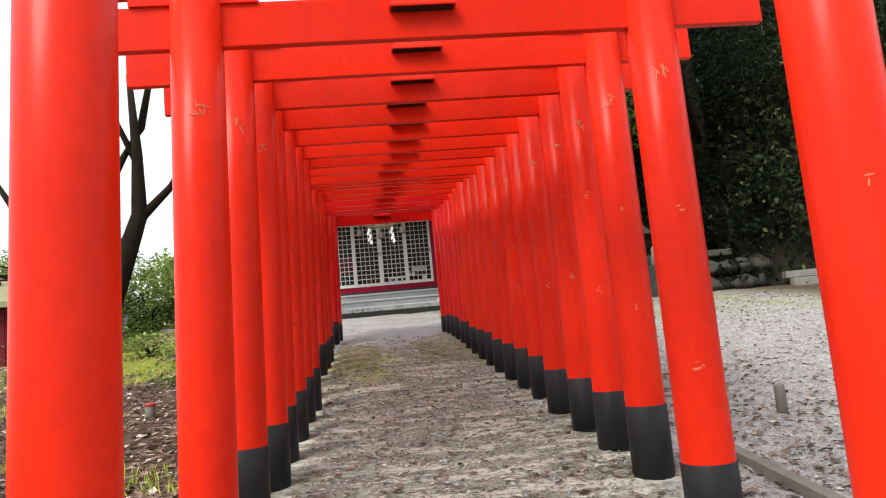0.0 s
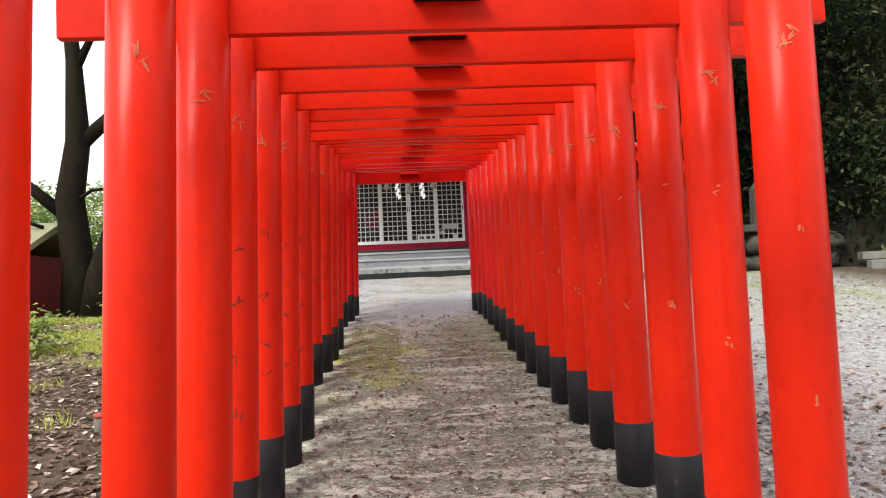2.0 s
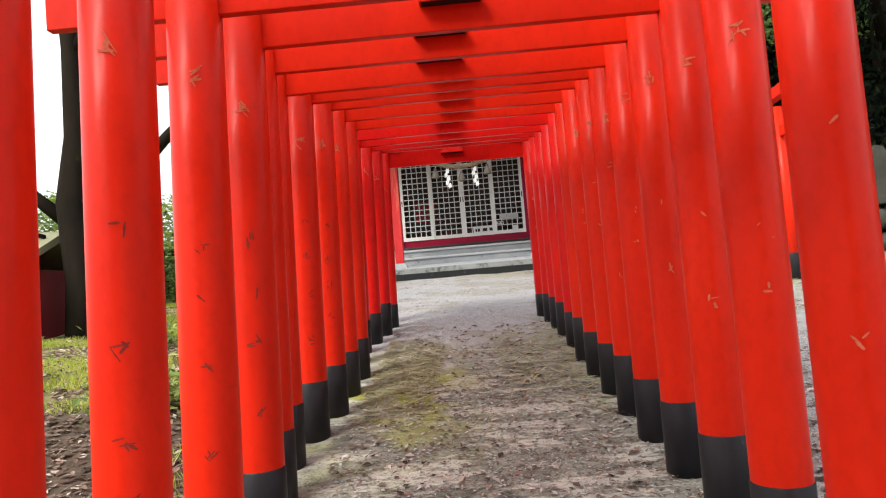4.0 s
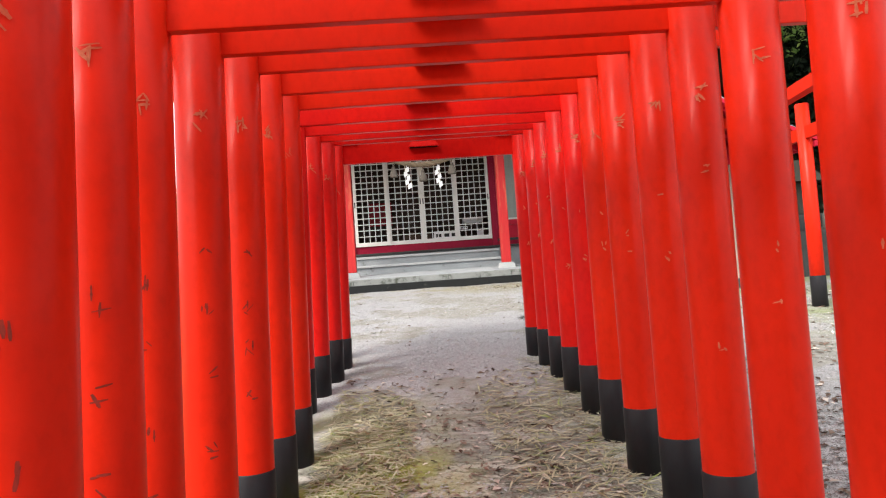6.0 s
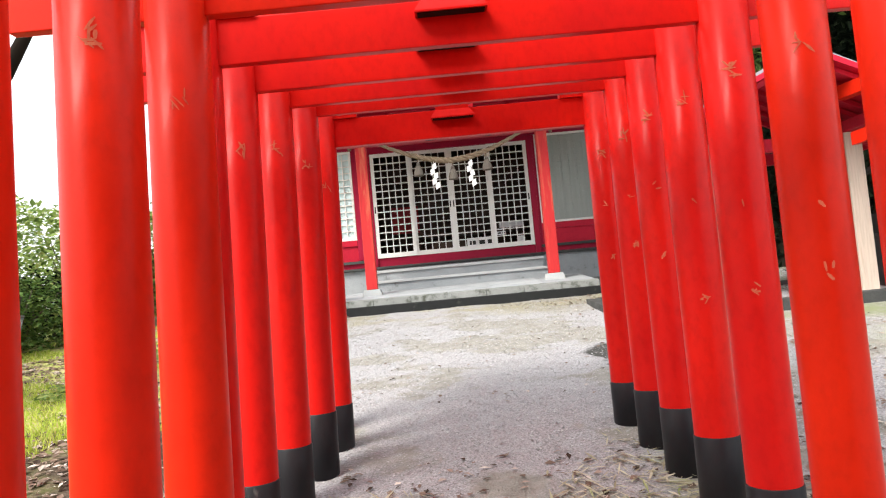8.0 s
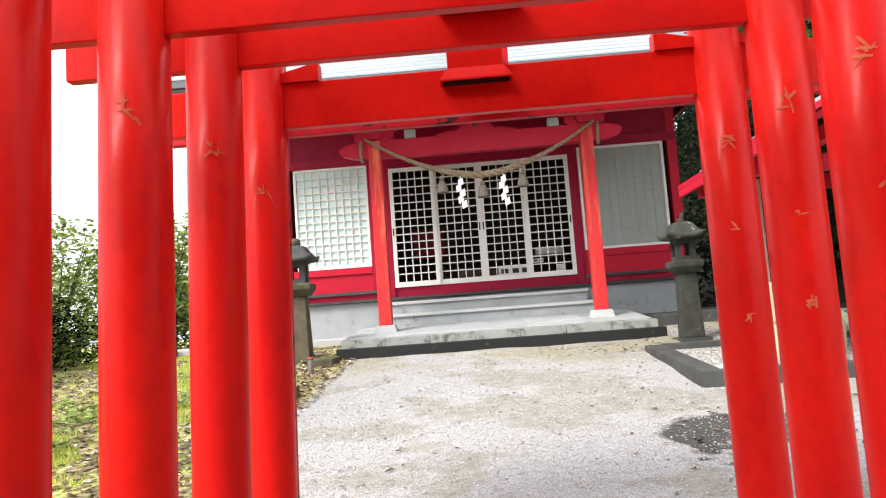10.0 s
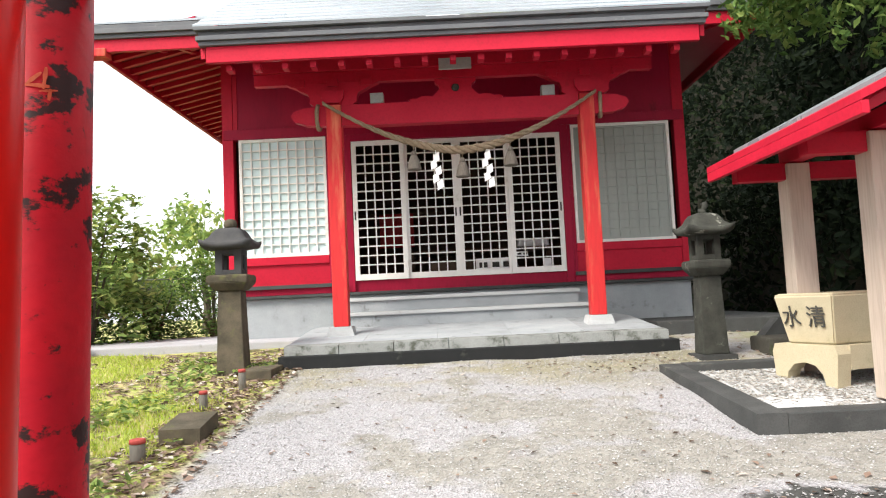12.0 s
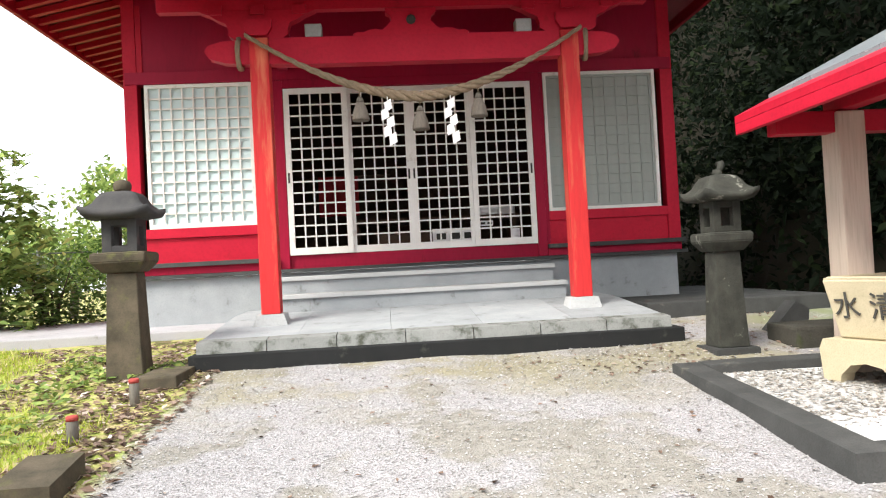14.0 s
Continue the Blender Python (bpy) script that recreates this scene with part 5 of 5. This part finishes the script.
hz = 1.5
hut = thing("garden_hut", "low maroon wooden hut with a mossy roof", "hut", at=(-7.7, 14.6, hz))
part("hut_wall", box_bm(-9.4, -5.8, 13.6, 15.7, hz - 0.8, hz + 1.09), MAROON, hut)
for k in range(12):
    part("wall_board", box_bm(-9.4 + k * 0.3, -9.112 + k * 0.3, 13.57, 13.598, hz - 0.6, hz + 1.02, 0.004), MAROON, hut)
part("hut_roof", prism([(13.3, hz + 1.04), (14.65, hz + 1.6), (16.0, hz + 1.04), (16.0, hz + 1.14), (14.65, hz + 1.72), (13.3, hz + 1.14)], -9.8, -5.76, "x"), MOSSY_ROOF, hut)
brush = thing("brush_pile", "bare dead branches lying on the hut roof", "branches", at=(-7, 14, hz + 1.5))
rr = random.Random(5)
for k in range(14):
    x, y = -5.9 - rr.random() * 2.4, 13.7 + rr.random() * 0.9
    z = hz + 1.14 + (y - 13.3) * 0.43 + 0.03
    pts = [(x, y, z), (x - 0.5 + rr.uniform(-0.2, 0.2), y + rr.uniform(-0.1, 0.3), z + rr.uniform(0.05, 0.25)), (x - 1.1 + rr.uniform(-0.3, 0.3), y + rr.uniform(0, 0.5), z + rr.uniform(0.15, 0.6))]
    part("branch", tube(pts, [0.035, 0.025, 0.01], 7), BARK, brush)


def shrub(x, y, h, spread, leaf, label, seed, clumps=60, leaf_size=(0.06, 0.13), group="shrubs beside the grass"):
    r = random.Random(seed)
    z = float(gz(x, y))
    g = thing("shrub", label, "shrub", group, at=(x, y, z))
    stems = []
    for k in range(6):
        a = r.uniform(0, 6.28)
        d = spread * r.uniform(0.3, 0.8)
        part("stem", tube([(x, y, z - 0.1), (x + 0.4 * d * math.cos(a), y + 0.4 * d * math.sin(a), z + h * 0.45), (x + d * math.cos(a), y + d * math.sin(a), z + h * r.uniform(0.7, 1.0))], [0.03, 0.02, 0.006], 6), TWIG, g)
        stems.append((x + d * math.cos(a), y + d * math.sin(a)))
    q = np.random.default_rng(seed)
    c, s = [], []
    for k in range(int(clumps * 1.7)):
        a, d, hh = q.uniform(0, 6.28), spread * q.random() ** 0.6, h * q.uniform(0.02, 1.0)
        d *= 1.1 - 0.45 * (hh / h) ** 3
        m = q.integers(14, 30)
        c.append(np.array((x + d * math.cos(a), y + d * math.sin(a), z + hh)) + q.normal(size=(m, 3)) * (0.14, 0.14, 0.1))
        s.append(q.uniform(*leaf_size, m))
    o = new("foliage", cloud("foliage", np.concatenate(c), np.concatenate(s), leaf, seed, flat=0.25))
    o.parent = g
    o.matrix_parent_inverse = g.matrix_world.inverted()
    return g


shrub(-5.5, 22.8, 2.5, 1.0, FRESH_LEAF, "tall fresh green shrub with large light leaves", 41, 70, (0.1, 0.22))
shrub(-7.2, 22.0, 2.6, 1.4, FRESH_LEAF, "broad bright green shrub at the grass edge", 42, 110, (0.08, 0.2))
shrub(-6.2, 24.2, 1.6, 1.1, MID_LEAF, "dark green shrub before the wire fence", 43, 70)
shrub(-4.4, 25.6, 1.5, 1.0, MID_LEAF, "dark green shrub behind the wire fence", 44, 70)
shrub(-3.4, 27.5, 1.9, 1.1, FRESH_LEAF, "light green shrub behind the fence", 45, 70)
shrub(-7.6, 18.8, 2.7, 1.6, FRESH_LEAF, "broad bright green shrub behind the grass", 46, 130, (0.08, 0.18))
shrub(-7.3, 17.6, 1.9, 1.3, MID_LEAF, "dark green spreading shrub behind the grass", 47, 110)
shrub(-9.0, 17.8, 2.4, 1.6, FRESH_LEAF, "bright green shrub behind the bare tree", 48, 130, (0.08, 0.18))
shrub(-9.6, 20.5, 3.0, 1.9, MID_LEAF, "tall green shrub at the edge of the terrace", 49, 150)
shrub(-8.4, 24.5, 2.4, 1.6, FRESH_LEAF, "bright green shrub near the fence", 50, 110, (0.08, 0.18))
shrub(-4.9, 24.0, 0.9, 0.8, MID_LEAF, "low dark green shrub before the wire fence", 51, 60)
shrub(-6.3, 23.0, 1.0, 0.9, MID_LEAF, "low dark green shrub before the wire fence", 52, 60)
shrub(-7.3, 20.3, 1.1, 1.0, MID_LEAF, "low dark green shrub behind the grass", 53, 60)
shrub(-6.4, 18.6, 1.0, 0.8, MID_LEAF, "low dark green shrub behind the grass", 54, 60)
shrub(-6.3, 16.6, 0.7, 0.5, FRESH_LEAF, "small light green shrub beside the hut", 55, 30)
# Added near-black shrub stands for the shaded underside of the bushes.
shrub(-6.7, 20.4, 1.1, 0.9, SHADED_LEAF, "low added shrub, coloured almost black for the shade under others", 56, 70)
shrub(-5.6, 16.0, 0.5, 0.5, FRESH_LEAF, "small light green plant in the grass", 57, 26)
shrub(-3.6, 12.4, 0.35, 0.4, FRESH_LEAF, "small light green plant among fallen leaves", 58, 18)
shrub(-4.4, 10.6, 0.4, 0.45, FRESH_LEAF, "small light green plant among fallen leaves", 59, 20)
shrub(-2.2, 9.4, 0.28, 0.3, FRESH_LEAF, "small light green plant among fallen leaves", 60, 14)
# wire basket on the grass
wx, wy = -5.9, 17.3
wz = float(gz(wx, wy))
basket = thing("wire_basket", "grey wire mesh basket standing on the grass", "basket", at=(wx, wy, wz))


def hoop(r, z, thick, name):
    pts = [(wx + r * math.cos(a * math.pi / 12), wy + r * math.sin(a * math.pi / 12), z) for a in range(25)]
    part(name, tube(pts, thick, 6), WIRE, basket)


hoop(0.38, wz + 0.66, 0.014, "rim")
hoop(0.22, wz + 0.01, 0.01, "bottom_ring")
hoop(0.27, wz + 0.22, 0.005, "hoop")
hoop(0.325, wz + 0.44, 0.005, "hoop")
for k in range(36):
    a = k * math.pi / 18
    part("upright_wire", tube([(wx + 0.22 * math.cos(a), wy + 0.22 * math.sin(a), wz), (wx + 0.38 * math.cos(a), wy + 0.38 * math.sin(a), wz + 0.66)], 0.006, 5), WIRE, basket)
rr = random.Random(12)
for k in range(9):
    x, y = -30 + k * 3.4 + rr.uniform(-1, 1), 52 + rr.uniform(-5, 9)
    z = float(gz(x, y)) - 1
    tree("distant_tree", ([(x, y, z), (x + 0.3, y, z + 3), (x, y, z + 6)], [0.25, 0.2, 0.1]), [([(x + 0.2, y, z + 3), (x + 1.5, y, z + 5.5)], [0.1, 0.04])],
         [(x, y, z + 6 + rr.uniform(-1, 1), 2.6, 46), (x + 1.4, y, z + 5, 1.7, 24)], FRESH_LEAF, TWIG, "pale green tree in the distance", 60 + k, (0.25, 0.5))

fence = thing("wire_fence", "rusting wire mesh fence on thin posts", "fence", at=(-5.5, 25, 2.4))
FA, FB = Vector((-9.5, 24.2)), Vector((-3.2, 26.2))
for k in range(6):
    p = FA.lerp(FB, k / 5)
    z = float(gz(p.x, p.y))
    part("fence_post", lathe([(0.03, z - 0.1), (0.03, z + 1.25), (0.02, z + 1.27)], 10, p.x, p.y), WIRE, fence)
for zz in (0.1, 1.2):
    part("rail", tube([(FA.x, FA.y, float(gz(FA.x, FA.y)) + zz), (-6.5, 25.15, float(gz(-6.5, 25.15)) + zz), (FB.x, FB.y, float(gz(FB.x, FB.y)) + zz)], 0.014, 6), WIRE, fence)
bm = bmesh.new()
for k in range(66):
    for s in (-1, 1):
        q0, q1 = k / 66, (k + s * 7) / 66
        if 0 <= q1 <= 1:
            a, b = FA.lerp(FB, q0), FA.lerp(FB, q1)
            za, zb2 = float(gz(a.x, a.y)) + 0.1, float(gz(b.x, b.y)) + 1.2
            w = 0.0035
            vs = [bm.verts.new(v) for v in ((a.x - w, a.y, za), (a.x + w, a.y, za), (b.x + w, b.y, zb2), (b.x - w, b.y, zb2))]
            bm.faces.new(vs)
part("wire_mesh", bm, WIRE, fence)

# ---- litter, grass and pebbles ----
rng = np.random.default_rng(11)


def scatter(name, n, x0, x1, y0, y1, lo, hi, mat, label, category, seed, lift=0.006, flat=1.0, aspect=0.55, keep=None):
    r = np.random.default_rng(seed)
    x, y = r.uniform(x0, x1, n), r.uniform(y0, y1, n)
    if keep is not None:
        k = keep(x, y, r)
        x, y = x[k], y[k]
    z = bumpy(x, y) + lift
    me = cloud(name, np.stack([x, y, z], 1), r.uniform(lo, hi, len(x)), mat, seed, flat, aspect)
    return tagged(new(name, me), label, category, kind="stuff")


clump = np.vectorize(lambda a, b: noise.noise((a * 0.7, b * 0.7, 5.0)) + 0.5 * noise.noise((a * 2.1, b * 2.1, 2.0)))
scatter("fallen_leaves", 26000, -6.5, -0.85, 1.5, 13.5, 0.03, 0.1, DRY_LEAF, "brown fallen leaves over the slope", "leaf litter", 71, 0.012, 0.5)
scatter("fallen_leaves", 9000, -5.5, -1.4, 13.5, 20.8, 0.04, 0.09, DRY_LEAF, "brown fallen leaves in the grass", "leaf litter", 72, 0.012, 0.5, keep=lambda x, y, r: clump(x, y) * -1 + (x > -2.1) * 0.5 > -0.15)
scatter("fallen_leaves", 1900, -0.5, 1.6, 1.5, 12, 0.03, 0.075, DRY_LEAF, "a few dry leaves on the trodden path", "leaf litter", 73, 0.01, 0.7)
scatter("fallen_leaves", 9000, 1.5, 4.4, 2, 12.5, 0.025, 0.075, DRY_LEAF, "brown and pale leaves gathered along the gates", "leaf litter", 85, 0.01, 0.6, keep=lambda x, y, r: clump(x * 1.4, y * 1.4) + 0.9 - (x - 1.5) * 0.45 + r.normal(size=len(x)) * 0.3 > 0.35)
scatter("fallen_leaves", 5200, 1.6, 9, 2, 15.5, 0.03, 0.08, DRY_LEAF, "dry leaves strewn over the yard gravel", "leaf litter", 74, 0.01, 0.7)
scatter("fallen_leaves", 700, 1.0, 4.5, 18.3, 20.6, 0.03, 0.07, DRY_LEAF, "dry leaves gathered beside the porch", "leaf litter", 75, 0.01, 0.7, keep=lambda x, y, r: (x > 2.8) | (y < 19.25))
scatter("fallen_leaves", 1500, -2.3, -1.45, 13.2, 20.4, 0.03, 0.08, DRY_LEAF, "brown leaves heaped along the grass edge", "leaf litter", 86, 0.014, 0.4, keep=lambda x, y, r: np.abs(x + 1.85) < 0.3 + 0.15 * clump(x * 2, y * 2))
scatter("fallen_leaves", 260, -1.3, 2.2, 13, 19, 0.03, 0.06, DRY_LEAF, "few dry leaves on the pale gravel", "leaf litter", 76, 0.01, 0.7)
scatter("dry_straw", 3000, -0.5, 0.1, 8.4, 11.6, 0.08, 0.2, STRAW, "dry straw and moss along the path side", "straw", 77, 0.012, 0.9, 0.08, keep=lambda x, y, r: np.abs(y - 10.2) / 1.9 + r.random(len(x)) * 0.5 + (x + 0.5) * 0.5 < 1.0)
scatter("dry_straw", 4200, 0.6, 1.7, 7.6, 12.6, 0.08, 0.2, STRAW, "dry straw and needles along the path side", "straw", 78, 0.012, 0.9, 0.08, keep=lambda x, y, r: np.abs(y - 10.3) / 2.2 + r.random(len(x)) * 0.6 + (1.3 - x) * 0.5 < 1.0)
scatter("earth_crumbs", 7000, -0.5, 1.5, 1.5, 9.5, 0.012, 0.04, PEBBLE, "pale crumbs and chips on the trodden path", "debris", 82, 0.008, 0.6, 0.6)
scatter("bark_crumbs", 7500, -0.5, 1.5, 1.5, 11.0, 0.015, 0.05, DRY_LEAF, "brown bark crumbs on the trodden path", "debris", 83, 0.008, 0.6, 0.3)
scatter("low_weeds", 5000, -4.4, -1.7, 14.6, 20.0, 0.05, 0.11, FRESH_LEAF, "low bright green weeds in the grass", "weeds", 84, 0.05, 0.25, 0.5, keep=lambda x, y, r: clump(x * 1.3 + 4, y * 1.3) > 0.22)
scatter("pebbles", 30000, -1.5, 3.2, 11.8, 19.3, 0.009, 0.024, PEBBLE, "pale loose gravel pebbles", "gravel", 79, 0.004, 0.6, 0.8)
scatter("pebbles", 9000, 2.44, 5.2, 16.37, 18.08, 0.015, 0.04, BED_PEBBLE, "pale brown pebbles in the basin bed", "gravel", 80, 0.035, 0.8, 0.8)
scatter("pebbles", 16000, 1.6, 7, 2.5, 14, 0.012, 0.03, PEBBLE, "grey loose gravel in the yard", "gravel", 81, 0.004, 0.6, 0.8)


def grass(n, x0, x1, y0, y1, seed, keep, hmin=0.04, hmax=0.11):
    r = np.random.default_rng(seed)
    x, y = r.uniform(x0, x1, n), r.uniform(y0, y1, n)
    k = keep(x, y, r)
    x, y = x[k], y[k]
    z = bumpy(x, y) - 0.005
    m = len(x)
    a = r.uniform(0, 6.28, m)
    h = r.uniform(hmin, hmax, m)
    lean = r.normal(size=(m, 2)) * 0.45 * h[:, None]
    w = 0.004 + 0.004 * r.random(m)
    dx, dy = np.cos(a) * w, np.sin(a) * w
    v = np.stack([np.stack([x - dx, y - dy, z], 1), np.stack([x + dx, y + dy, z], 1), np.stack([x + lean[:, 0], y + lean[:, 1], z + h], 1)], 1).reshape(-1, 3)
    f = (np.arange(m)[:, None] * 3 + np.array((0, 1, 2)))
    me = bpy.data.meshes.new("grass")
    me.from_pydata(v.tolist(), [], f.tolist())
    me.materials.append(GRASS)
    tagged(new("grass", me), "short yellow-green grass on the slope", "grass", kind="stuff")


grass(60000, -6.5, -1.6, 13.2, 20.9, 91, lambda x, y, r: (clump(x, y) > 0.05 + 0.28 * np.clip(y - 16.4, 0, 1) * r.random(len(x))) & (x < -1.85), 0.025, 0.075)
grass(26000, -7, -2.8, 9.5, 13.6, 92, lambda x, y, r: (clump(x, y) > -0.05), 0.03, 0.09)
grass(16000, -4.5, -0.95, 3, 13, 93, lambda x, y, r: clump(x, y) > 0.3)
